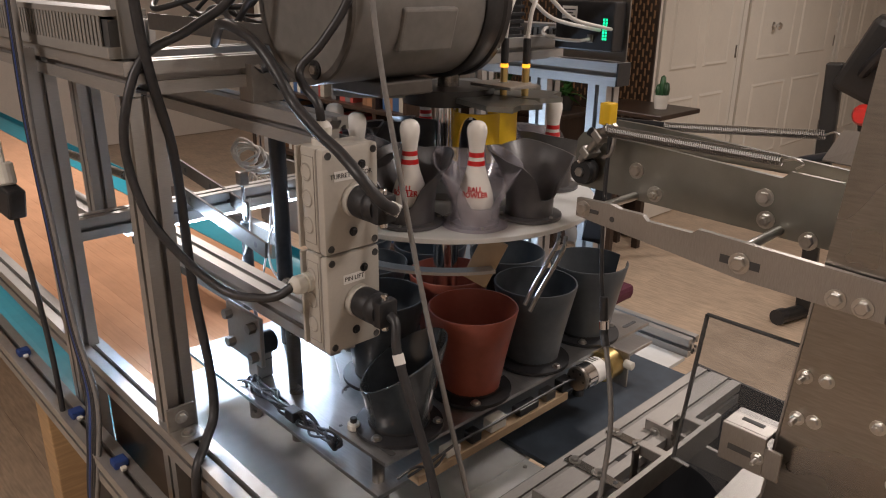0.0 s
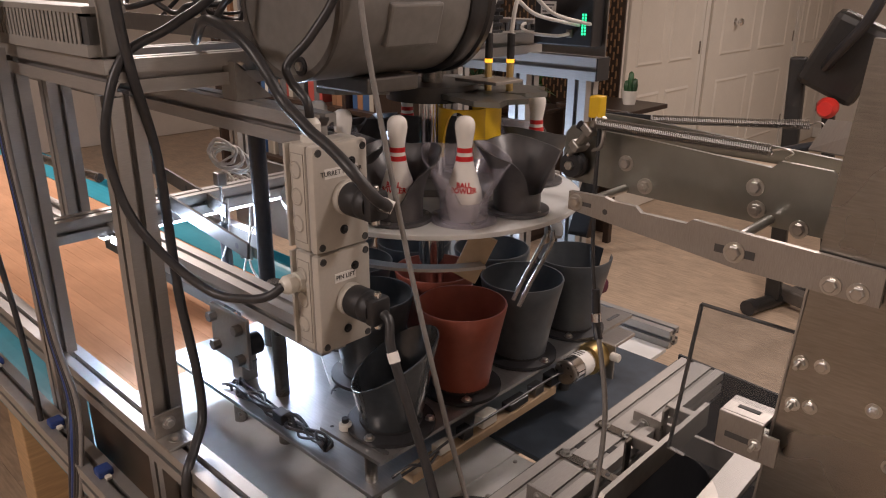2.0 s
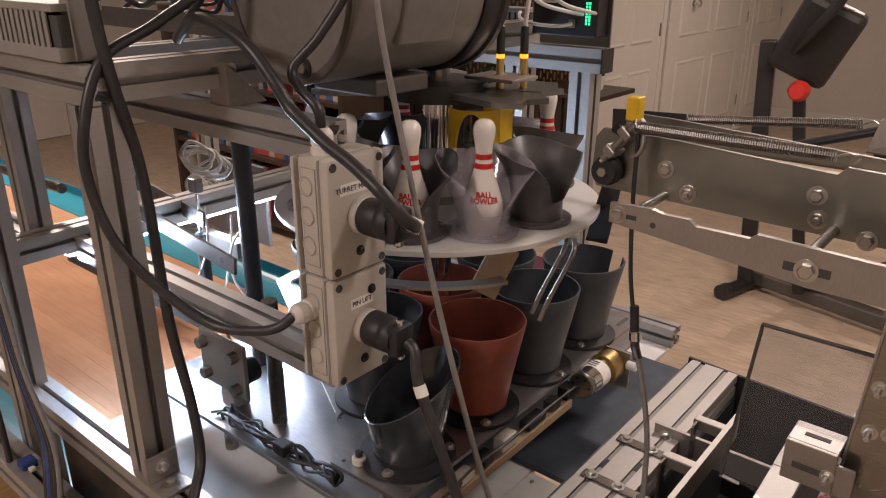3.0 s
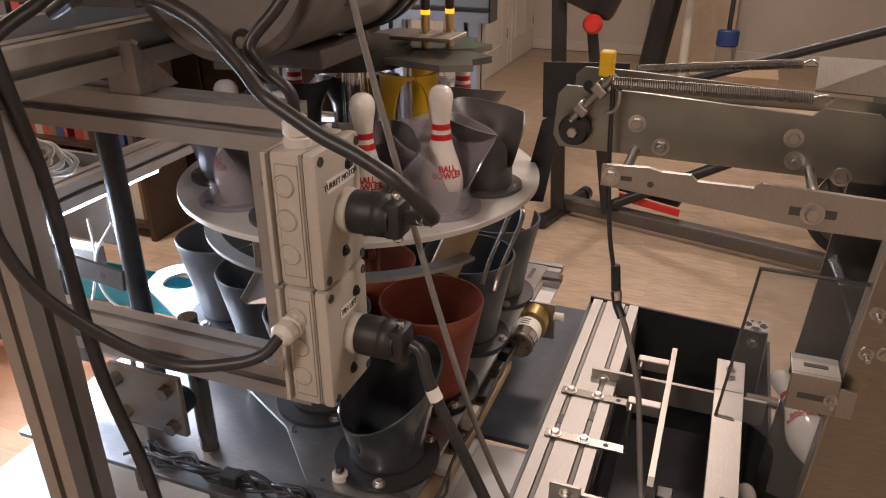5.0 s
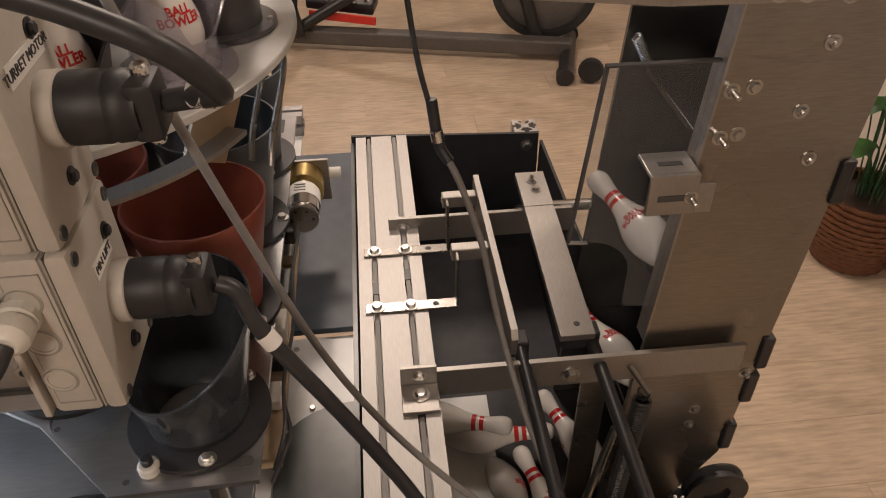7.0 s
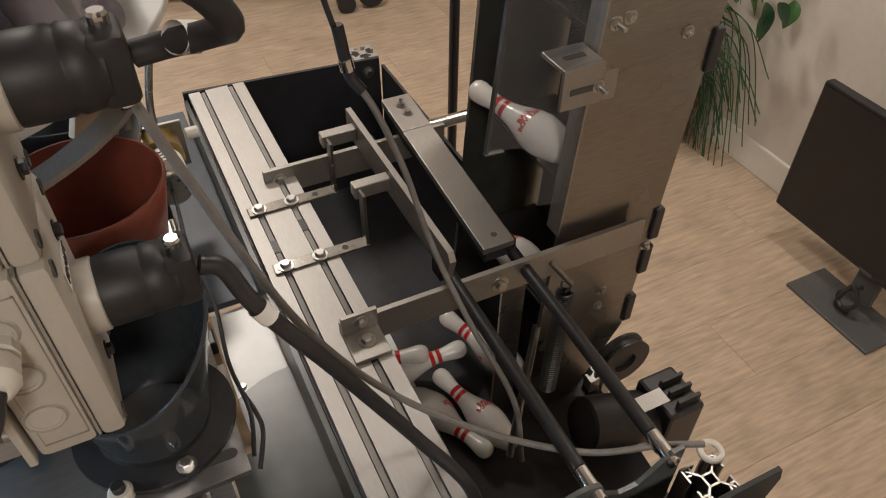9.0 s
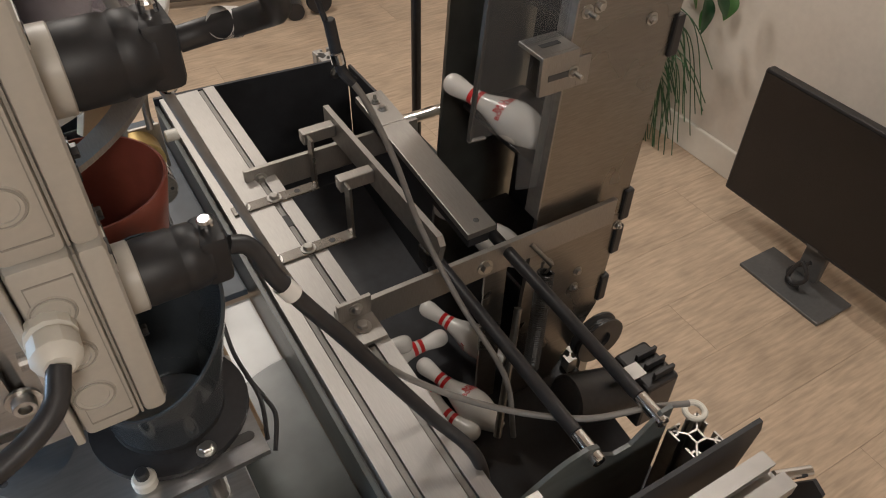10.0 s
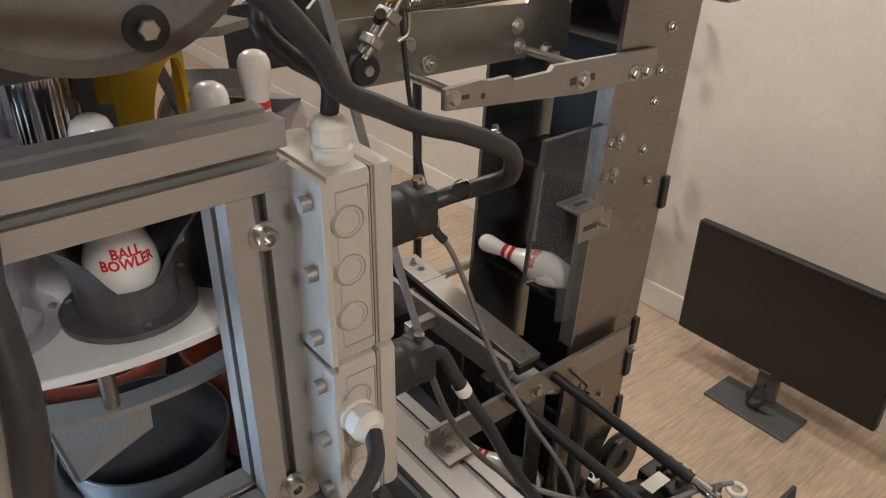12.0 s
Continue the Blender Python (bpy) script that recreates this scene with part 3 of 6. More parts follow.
part("can", rod(bmesh.new(), (-0.564, 1.0815, 0.843), (-0.563, 1.018, 0.846), 0.0235, 36, 0.002), CHROME, gm, "chromed motor can", 40)
cap = part("end_cap", rod(bmesh.new(), (-0.563, 1.0179, 0.846), (-0.563, 1.008, 0.8465), 0.0225, 36, 0.002), STEEL, gm, "dull steel end cap", 40)
for k in range(6):
    c, s = math.cos(radians(60 * k)), math.sin(radians(60 * k))
    part("vent", turned(bmesh.new(), [(0, 0), (0.0024, 0)], 12, Matrix.Translation((-0.563 + 0.015 * c, 1.0077, 0.8465 + 0.015 * s)) @ Euler((radians(90), 0, 0)).to_matrix().to_4x4()), INK, cap, "dark vent hole")
part("sticker", turned(bmesh.new(), [(0.0238, 0), (0.0238, 0.030)], 32, along((-0.564, 1.072, 0.8435), (-0.563, 1.04, 0.845))[0]), LABEL, gm, "white rating sticker")
for k in range(3):
    part("print_line", B((-0.574, 1.048 + 0.007 * k, 0.8683), (-0.558, 1.050 + 0.007 * k, 0.8687)), INK, gm)
part("spacer", rod(bmesh.new(), (-0.527, 1.105, 0.858), (-0.510, 1.105, 0.858), 0.008, 16, 0.001), WHITEPART, gm, "white plastic spacer")
part("mount", B((-0.604, 1.06, 0.800), (-0.590, 1.1175, 0.815), 0.001), MILL, gm)
# wooden strip with connectors along the deck's side
strip_thing = thing("side_strip", "narrow plywood strip with small connectors under the deck edge", "wooden strip")
part("strip", B((-0.598, 0.640, 0.805), (-0.572, 1.000, 0.820), 0.001), CARD, strip_thing)
for k, (sy, sl, mat) in enumerate(((0.70, 0.03, WHITEPART), (0.755, 0.022, BLACK), (0.80, 0.036, WHITEPART), (0.87, 0.05, BLACK), (0.94, 0.026, STEEL), (0.985, 0.03, BLACK))):
    part("connector", B((-0.594, sy, 0.8221), (-0.574, sy + sl, 0.836 + 0.004 * (k % 3)), 0.002), mat, strip_thing)
part("wire", tube(bmesh.new(), [(-0.575, 0.62, 0.83), (-0.566, 0.66, 0.842), (-0.570, 0.72, 0.846), (-0.564, 0.80, 0.85), (-0.570, 0.90, 0.846), (-0.566, 0.98, 0.85), (-0.566, 1.008, 0.846)], 0.0022), CABLE, strip_thing, "thin black wire")
part("wire", tube(bmesh.new(), [(-0.574, 0.60, 0.838), (-0.562, 0.625, 0.852), (-0.561, 0.66, 0.835), (-0.568, 0.69, 0.84)], 0.0022), CABLE, strip_thing, "thin black wire")

# ---- pin turret ----
TC, TR, TZ, CR = Vector((-0.775, 0.885, 0)), 0.253, 1.172, 0.186
turret = thing("pin_turret", "round pin turret with white discs on a steel column", "pin turret")
part("top_disc", turned(bmesh.new(), [(0, TZ - 0.008), (TR - 0.001, TZ - 0.008), (TR, TZ - 0.007), (TR, TZ - 0.001), (TR - 0.001, TZ), (0, TZ)], 96, Matrix.Translation(TC)), PIT, turret, "pale plastic disc", 40)
ring = []
for rr, way in ((0.226, 1), (0.206, -1)):
    arc_pts = [(TC.x + rr * math.cos(radians(a)), TC.y + rr * math.sin(radians(a))) for a in range(-335, -23, 5)]
    ring += arc_pts[::way]
part("guide_ring", prism(bmesh.new(), ring, 1.106, 1.111), MILL, turret, "open aluminium guide ring")
part("column", rod(bmesh.new(), TC + Vector((0, 0, 0.80)), TC + Vector((0, 0, 1.333)), 0.022, 32), CHROME, turret, "polished steel column", 40)
part("hub", turned(bmesh.new(), [(0.022, TZ), (0.06, TZ), (0.06, TZ + 0.012), (0.04, TZ + 0.02), (0.022, TZ + 0.02)], 40, Matrix.Translation(TC)), MILL, turret, "", 40)
for a in (60, 150, 260):
    c, s = math.cos(radians(a)) * 0.216, math.sin(radians(a)) * 0.216
    part("standoff", rod(bmesh.new(), TC + Vector((c, s, 1.111)), TC + Vector((c, s, TZ - 0.008)), 0.006), STEEL, turret)


def cup_mesh(bow):
    """A scoop-shaped funnel cup: a short ring, low towards -x, with flared, angular sides and back."""
    bm = bmesh.new()
    n, w, h, low = 48, 0.0026, 0.106, 0.030
    # angle from the open side: rim height, flare
    shape = [(0, 0.031, 0.0), (26, 0.033, 0.002), (40, 0.066, 0.016), (60, 0.090, 0.033), (98, 0.098, 0.025), (140, 0.106, 0.033), (180, 0.100, 0.026)]

    def rim(a):
        for (a0, h0, f0), (a1, h1, f1) in zip(shape, shape[1:]):
            if a <= a1:
                t = (a - a0) / (a1 - a0)
                return h0 + (h1 - h0) * t, f0 + (f1 - f0) * t
        return shape[-1][1:]

    cols = []
    for s in range(n):
        a = 360 * s / n
        top, flare = rim(min(a, 360 - a))
        c, sn = -math.cos(radians(a)), math.sin(radians(a))
        out, inn = [], []
        for k in range(6):
            z = low * k / 2 if k < 3 else low + (top - low) * (k - 2) / 3
            u = max(0.0, (z - low) / (top - low)) if top > low else 0.0
            r = 0.0365 + flare * u ** bow
            out.append(bm.verts.new((r * c, r * sn, z)))
            inn.append(bm.verts.new(((r - w) * c, (r - w) * sn, z)))
        cols.append(out + inn[::-1])
    for p, q in zip(cols, cols[1:] + cols[:1]):
        for k in range(12):
            bm.faces.new((p[k], p[(k + 1) % 12], q[(k + 1) % 12], q[k]))
    return bm


def build_cup(mat, label):
    cup = thing("pin_cup", label, "pin cup", "cups on the turret")
    part("funnel", cup_mesh(1.1 if mat is SMOKE else 1.9), mat, cup, "", 24)
    part("flange", turned(bmesh.new(), [(0.0355, 0.0), (0.050, 0.0), (0.050, 0.005), (0.0355, 0.005), (0.0355, 0.0)], 40), mat, cup, "", 40)
    for a in (60, 180, 300):
        bolt("screw", (0.044 * math.cos(radians(a)), 0.044 * math.sin(radians(a)), 0.0052), (0, 0, 1), 0.003, cup, washer=False)
    return cup


BLACKCUP = build_cup(CUPBLACK, "black plastic funnel cup bolted to the turret disc")
CLEARCUP = build_cup(SMOKE, "clear plastic funnel cup bolted to the turret disc")
STEP = 30
with_pin = {0, 1, 2, 3, 6, 9}
clear_at = {0, 3, 8}
for k in (0, 1, 2, 3, 4, 5, 6, 7, 8, 9, 11):
    a = radians(-31 - k * STEP)
    p = TC + Vector((CR * math.cos(a), CR * math.sin(a), TZ + 0.001))
    copy_thing(CLEARCUP if k in clear_at else BLACKCUP, pose(*p, 0, 0, math.degrees(a) + 180))
    if k in with_pin:
        place_pin((p.x, p.y, 1.326 - PIN_H), math.degrees(a) + 90 - (0 if k else 18))

flap = thing("chute_flap", "bent grey sheet metal flap hanging under the guide ring", "metal flap")
for name, corners in (("sheet", ((-0.855, 0.753, 1.075), (-0.775, 0.726, 1.070), (-0.781, 0.707, 1.045), (-0.847, 0.680, 1.045))), ("lip", ((-0.855, 0.753, 1.075), (-0.847, 0.680, 1.045), (-0.851, 0.676, 1.055), (-0.859, 0.749, 1.085)))):
    c = [Vector(v) for v in corners]
    out = (c[1] - c[0]).cross(c[3] - c[0]).normalized() * 0.0015
    bm = bmesh.new()
    lo, hi = [bm.verts.new(v) for v in c], [bm.verts.new(v + out) for v in c]
    bm.faces.new(lo[::-1])
    bm.faces.new(hi)
    for i in range(4):
        bm.faces.new((lo[i], lo[(i + 1) % 4], hi[(i + 1) % 4], hi[i]))
    part(name, bm, MILL, flap)

# yellow guide at the turret's middle
yg = thing("pin_guide", "bright yellow printed pin guide with arched cut-outs", "pin guide")
def arched_wall(c, r, a0, a1, z0, z1, arch, half, top):
    bm = bmesh.new()
    n = 36
    cols = []
    for i in range(n + 1):
        a = a0 + (a1 - a0) * i / n
        d = abs(a - arch) / half
        lo = z0 + (top * math.sqrt(max(0.0, 1 - d * d)) if d < 1 else 0.0)
        cols.append([bm.verts.new((c[0] + rr * math.cos(radians(a)), c[1] + rr * math.sin(radians(a)), z)) for rr, z in ((r, lo), (r, z1), (r - 0.004, z1), (r - 0.004, lo))])
    for p, q in zip(cols, cols[1:]):
        for k in range(4):
            bm.faces.new((p[k], p[(k + 1) % 4], q[(k + 1) % 4], q[k]))
    bm.faces.new(cols[0])
    bm.faces.new(cols[-1][::-1])
    return bm


part("wall", arched_wall((-0.690, 0.866), 0.038, -150, 20, 1.246, 1.322, -60, 42, 0.072), YELLOW, yg, "", 40)
part("rear_wall", arched_wall((-0.720, 0.935), 0.040, -60, 70, 1.246, 1.320, 100, 20, 0.03), YELLOW, yg, "", 40)
part("post", rod(bmesh.new(), (-0.745, 0.93, TZ), (-0.745, 0.93, 1.30), 0.012), STEEL, yg)

# wooden stop and bent rods under the disc
tagged(part("wooden_stop", B((-0.020, -0.004, -0.042), (0.020, 0.004, 0.036), 0.001, pose(-0.600, 0.80, 1.118, 0, 24, 30)), CARD), "bare plywood stop hanging under the turret disc", "wooden stop")
for d in (0, 0.022):
    tagged(part("bent_rod", tube(bmesh.new(), [(-0.575 + d, 0.945 - d * 0.6, 1.135), (-0.565 + d, 0.925 - d * 0.6, 1.118), (-0.585 + d, 0.90 - d * 0.6, 1.05), (-0.59 + d, 0.885 - d * 0.6, 1.02)], 0.0035), STEEL), "thin bent steel rod under the disc edge", "steel rod", "bent rods")

# ---- drum motor above the turret ----
drum = thing("drum_motor", "large dark grey cylindrical motor mounted above the turret", "motor")
d0, d1 = Vector((-0.780, 0.615, 1.484)), Vector((-0.780, 0.905, 1.484))
m, n = along(d0, d1)
part("body", turned(bmesh.new(), [(0, 0), (0.100, 0), (0.110, 0.004), (0.112, 0.010), (0.112, n - 0.050), (0, n - 0.050)], 72, m), DRUM, drum, "", 40)
part("flange", turned(bmesh.new(), [(0, n - 0.050), (0.116, n - 0.050), (0.119, n - 0.046), (0.119, n - 0.034), (0.115, n - 0.030), (0.115, n - 0.014), (0.119, n - 0.010), (0.119, n), (0, n)], 72, m), BLACK, drum, "black end flange", 40)
# thin grey metallic ring along the drum's end edge
part("rim", turned(bmesh.new(), [(0.102, -0.0005), (0.1115, -0.0005), (0.1125, 0.004), (0.102, 0.004)], 72, m), GYMGREY, drum, "grey metallic rim", 40)
part("terminal_cover", B((-0.05, -0.03, -0.008), (0.05, 0.03, 0.012), 0.004, Matrix.Translation((-0.680, 0.745, 1.450)) @ pose(0, 0, 0, 0, 105, 0) @ pose(0, 0, 0, 0, 0, 90)), DRUM, drum)
part("shaft", rod(bmesh.new(), (-0.775, 0.885, 1.375), (-0.775, 0.885, 1.342), 0.018, 24), STEEL, drum)
part("foot", B((-0.84, 0.70, 1.352), (-0.72, 0.80, 1.374), 0.003), GYMGREY, drum)
for ang in (-75, 45, 165):
    q = Vector((d0.x + 0.092 * math.cos(radians(ang)), d0.y, d0.z + 0.092 * math.sin(radians(ang))))
    part("bolt_recess", turned(bmesh.new(), [(0, 0), (0.013, 0), (0.013, 0.002), (0, 0.002)], 24, Matrix.Translation(q) @ (d0 - d1).to_track_quat("Z", "Y").to_matrix().to_4x4()), BLACK, drum)
    bolt("bolt", q + Vector((0, -0.002, 0)), d0 - d1, 0.0065, drum, washer=False)

# ---- control boxes ----
def control_box(z0, z1, words, glands):
    bx = thing("control_box", "light grey plastic control box with round knock-outs", "control box", "control boxes")
    x0, x1, xl, y0, y1 = -0.691, -0.641, -0.657, 0.540, 0.629
    part("body", B((x0, y0, z0), (xl - 0.0006, y1, z1), 0.005), BEIGE, bx, "", 30)
    part("cover", B((xl + 0.0006, y0, z0), (x1, y1, z1), 0.005), BEIGE, bx, "", 30)
    part("seal", B((xl - 0.0008, y0 + 0.002, z0 + 0.002), (xl + 0.0008, y1 - 0.002, z1 - 0.002)), BEIGELINE, bx)
    part("back_plate", B((x0 - 0.006, y0 - 0.004, z0 + 0.002), (x0 - 0.001, y1, z1 - 0.002), 0.001), BEIGE, bx)
    zc = (z0 + z1) / 2
    for dz in (-0.0345, 0.0015, 0.0365):
        m = Matrix.Translation((x0 + 0.014, y0, zc + dz)) @ Euler((radians(90), 0, 0)).to_matrix().to_4x4()
        part("knockout", turned(bmesh.new(), [(0, 0.0004), (0.0080, 0.0004), (0.0084, 0.0012), (0.0100, 0.0012), (0.0104, 0.0), (0.0112, 0.0), (0.0116, 0.0010), (0.0122, 0.0)], 32, m), BEIGE, bx, "", 30)
        # flat darker ring puts the groove's shade into the colour
        part("knockout_groove", turned(bmesh.new(), [(0.0101, 0.0005), (0.0113, 0.0005)], 32, m), BEIGELINE, bx)
    # thin darker lines paint the shade of the panel's outline groove
    for dz in (-0.058, 0.058):
        part("panel_line", B((x0 + 0.006, y0 - 0.0005, zc + dz - 0.0005), (xl - 0.004, y0 + 0.001, zc + dz + 0.0005)), BEIGELINE, bx)
    for gx in (x0 + 0.006, xl - 0.004):
        part("panel_line", B((gx - 0.0003, y0 - 0.0002, zc - 0.058), (gx + 0.0003, y0 + 0.001, zc + 0.058)), BEIGELINE, bx)
    for y in (y0 + 0.009, y1 - 0.009):
        for z in (z0 + 0.009, z1 - 0.009):
            m = Matrix.Translation((x1 - 0.001, y, z)) @ Euler((0, radians(90), 0)).to_matrix().to_4x4()
            part("cover_screw", turned(bmesh.new(), [(0, 0.0012), (0.0034, 0.0012), (0.0040, 0.002), (0.0048, 0.002), (0.0052, 0.0)], 20, m), INK, bx)
    for z in (z0 + 0.02, zc, z1 - 0.02):
        part("standoff", rod(bmesh.new(), (x0 - 0.013, y0 + 0.012, z), (x0 - 0.006, y0 + 0.012, z), 0.0055), MILL, bx)
    for dz, dy in ((0.048, 0.004), (-0.040, -0.012)):
        bolt("cover_bolt", (x1, 0.597 + dy, zc + dz - 0.004), (1, 0, 0), 0.0042, bx, BLACK, washer=True)
    # label on the cover
    part("label", B((x1 + 0.0001, 0.584 - 0.00225 * len(words), zc + 0.027), (x1 + 0.0008, 0.584 + 0.00225 * len(words), zc + 0.040)), LABEL, bx, "white printed label")
    text_part("label_text", words, 0.0088, Matrix.Translation((x1 + 0.0011, 0.584, zc + 0.0335)) @ Matrix(((0, 0, 1, 0), (1, 0, 0, 0), (0, 1, 0, 0), (0, 0, 0, 1))), INK, bx)
    # round connector with a cable clamp
    zp, yp = zc - 0.001, 0.590
    m = Matrix.Translation((x1, yp, zp)) @ Euler((0, radians(90), 0)).to_matrix().to_4x4() @ pose(0, 0, 0, 0, 0, 90)
    part("socket", turned(bmesh.new(), [(0, 0), (0.023, 0), (0.023, 0.010), (0.020, 0.012), (0, 0.012)], 36, m), BEIGE, bx, "", 40)
    plug = part("plug", turned(bmesh.new(), [(0, 0.010), (0.0215, 0.010), (0.0222, 0.013), (0.0222, 0.034), (0.0212, 0.036), (0.0212, 0.037), (0.0222, 0.039), (0.0215, 0.048), (0.019, 0.051), (0.019, 0.054), (0, 0.054)], 36, m), RUBBER, bx, "black rubber plug", 40)
    part("clamp", B((-0.016, -0.019, 0.047), (0.016, 0.019, 0.066), 0.005, m), RUBBER, plug, "", 30)
    for s in (-1, 1):
        part("clamp_screw", turned(bmesh.new(), [(0, 0), (0.0052, 0), (0.0052, 0.005), (0.004, 0.007), (0, 0.007)], 16, m @ Matrix.Translation((0, 0.019 * s, 0.057)) @ Euler((radians(-90 * s), 0, 0)).to_matrix().to_4x4()), CHROME, plug)
    for at, axis in glands:
        g = Matrix.Translation(at) @ Vector(axis).to_track_quat("Z", "Y").to_matrix().to_4x4()
        gl = part("cable_gland", turned(bmesh.new(), [(0, 0), (0.0135, 0), (0.0135, 0.008), (0.011, 0.009), (0.011, 0.011), (0.0130, 0.012), (0.0130, 0.023), (0.010, 0.028), (0.0075, 0.030), (0, 0.030)], 12, g), WHITEPART, bx, "grey cable gland", 30)
    return bx


control_box(1.173, 1.314, "TURRET MOTOR", [((-0.672, 0.563, 1.3135), (0, 0, 1))])
control_box(1.031, 1.171, "PIN LIFT", [((-0.682, 0.541, 1.128), (0, -1, 0))])

# ---- cables ----
def cable(pts, r, mat, label, n=8):
    return tagged(part("cable", tube(bmesh.new(), pts, r, 10, n), mat, None, "", 60), label, "cable")


cable([(-0.573, 0.590, 1.2435), (-0.556, 0.584, 1.248), (-0.538, 0.566, 1.258), (-0.533, 0.545, 1.272), (-0.55, 0.530, 1.300), (-0.59, 0.530, 1.322), (-0.625, 0.530, 1.336), (-0.655, 0.530, 1.352), (-0.682, 0.530, 1.368), (-0.70, 0.525, 1.395), (-0.735, 0.52, 1.43), (-0.79, 0.52, 1.45), (-0.85, 0.53, 1.452), (-0.95, 0.57, 1.42)], 0.0072, CABLE, "thick black rubber cable looping into the upper box plug")
cable([(-0.573, 0.590, 1.099), (-0.560, 0.588, 1.092), (-0.549, 0.580, 1.064), (-0.528, 0.577, 1.022), (-0.507, 0.575, 0.982), (-0.475, 0.573, 0.915), (-0.438, 0.560, 0.845), (-0.405, 0.525, 0.795), (-0.392, 0.515, 0.70), (-0.39, 0.51, 0.62)], 0.0066, CABLE, "thick black rubber cable hanging from the lower box plug")
cable([(-0.682, 0.513, 1.128), (-0.692, 0.496, 1.116), (-0.72, 0.482, 1.108), (-0.773, 0.462, 1.107), (-0.826, 0.434, 1.145), (-0.868, 0.407, 1.205), (-0.886, 0.396, 1.28), (-0.880, 0.400, 1.345), (-0.880, 0.432, 1.412), (-0.872, 0.50, 1.448), (-0.85, 0.56, 1.50), (-0.83, 0.58, 1.62)], 0.0062, CABLE, "black cable looping from the lower control box")
cable([(-0.8755, 0.424, 1.60), (-0.8755, 0.428, 1.47), (-0.8755, 0.437, 1.388), (-0.8850, 0.461, 1.270), (-0.876, 0.463, 1.080), (-0.842, 0.460, 0.960), (-0.822, 0.450, 0.895), (-0.793, 0.418, 0.869), (-0.768, 0.388, 0.830), (-0.762, 0.385, 0.65)], 0.0072, CABLE, "thick black cable hanging down beside the upright")
cable([(-0.672, 0.563, 1.342), (-0.674, 0.560, 1.365), (-0.700, 0.558, 1.385), (-0.712, 0.562, 1.405), (-0.690, 0.585, 1.44), (-0.665, 0.61, 1.50), (-0.66, 0.62, 1.60)], 0.0058, CABLE, "black cable rising from the box gland")
cable([(-0.67, 0.64, 1.58), (-0.645, 0.632, 1.45), (-0.605, 0.632, 1.29), (-0.560, 0.635, 1.12), (-0.510, 0.638, 0.96), (-0.445, 0.620, 0.85), (-0.36, 0.575, 0.785), (-0.27, 0.525, 0.758), (-0.20, 0.495, 0.766), (-0.16, 0.478, 0.765)], 0.0036, GREYCABLE, "thin grey cable drooping across the machine")
cable([(-0.424, 0.834, 1.335), (-0.420, 0.828, 1.25), (-0.410, 0.82, 1.16), (-0.397, 0.815, 1.10)], 0.0028, CABLE, "thin black sensor cable hanging from the chute")
cable([(-0.388, 0.81, 1.062), (-0.372, 0.80, 1.03), (-0.350, 0.785, 0.96), (-0.335, 0.755, 0.88), (-0.315, 0.70, 0.80), (-0.285, 0.64, 0.71), (-0.275, 0.62, 0.60)], 0.0036, GREYCABLE, "pale grey sensor cable running down beside the arms")
conn = thing("cable_connector", "black round cable connector with metal collar", "connector")
part("sleeve", rod(bmesh.new(), (-0.398, 0.815, 1.118), (-0.394, 0.814, 1.085), 0.0058, 16, 0.001), BLACK, conn)
part("collar", rod(bmesh.new(), (-0.394, 0.814, 1.085), (-0.392, 0.8135, 1.072), 0.0068, 16, 0.001), CHROME, conn, "knurled chrome collar")
part("elbow", tube(bmesh.new(), [(-0.392, 0.8135, 1.074), (-0.390, 0.812, 1.064), (-0.382, 0.806, 1.052)], 0.0058), BLACK, conn)

# ---- elevator tower ----
tower = thing("elevator_tower", "tall brushed steel pin elevator tower with bolted plates", "pin elevator")


def lean(z):
    return (z - 0.80) * 0.055


def edge(x, z):
    return (x + lean(z), z)


fp = [edge(-0.149, 0.42), edge(-0.149, 1.46), edge(0.010, 1.46), edge(0.010, 0.56), edge(-0.055, 0.42)]
part("front_plate", flat_xz(fp, 0.775, 0.782), STEEL, tower, "brushed steel front plate")
bp = [edge(-0.163, 0.42), edge(-0.163, 1.46), edge(0.010, 1.46), edge(0.010, 0.42)]
part("rear_plate", flat_xz(bp, 1.000, 1.007), GALV, tower, "dull steel rear plate")
part("belt", flat_xz([edge(-0.028, 0.44), edge(-0.028, 1.44), edge(-0.016, 1.44), edge(-0.016, 0.44)], 0.800, 0.985), BLACKSHEET, tower, "black rubber conveyor belt")
part("edge_strip", flat_xz([edge(-0.152, 0.80), edge(-0.152, 1.22), edge(-0.1495, 1.22), edge(-0.1495, 0.80)], 0.774, 0.800), MILL, tower, "bright folded edge")
for z in (0.659, 0.861, 1.063, 1.265):
    part("flight", B((-0.135 + lean(z), 0.79, z - 0.016), (-0.030 + lean(z), 0.99, z - 0.008), 0.001, None), BLACK, tower, "black flight across the belt")
for x, z, st in ((-0.121, 1.129, 0.016), (-0.121, 1.079, 0.016), (-0.100, 1.132, 0), (-0.104, 1.082, 0), (-0.046, 1.103, 0.006), (-0.021, 1.048, 0.006), (-0.034, 1.215, 0.008), (-0.037, 1.172, 0.006), (-0.025, 1.272, 0.008), (-0.021, 0.751, 0.008), (-0.059, 0.661, 0), (-0.061, 0.63, 0.006), (-0.02, 1.34, 0.006)):
    bolt("bolt", (x, 0.775 if z != 0.751 else 0.755, z), (0, -1, 0), 0.0053, tower, stick=st)
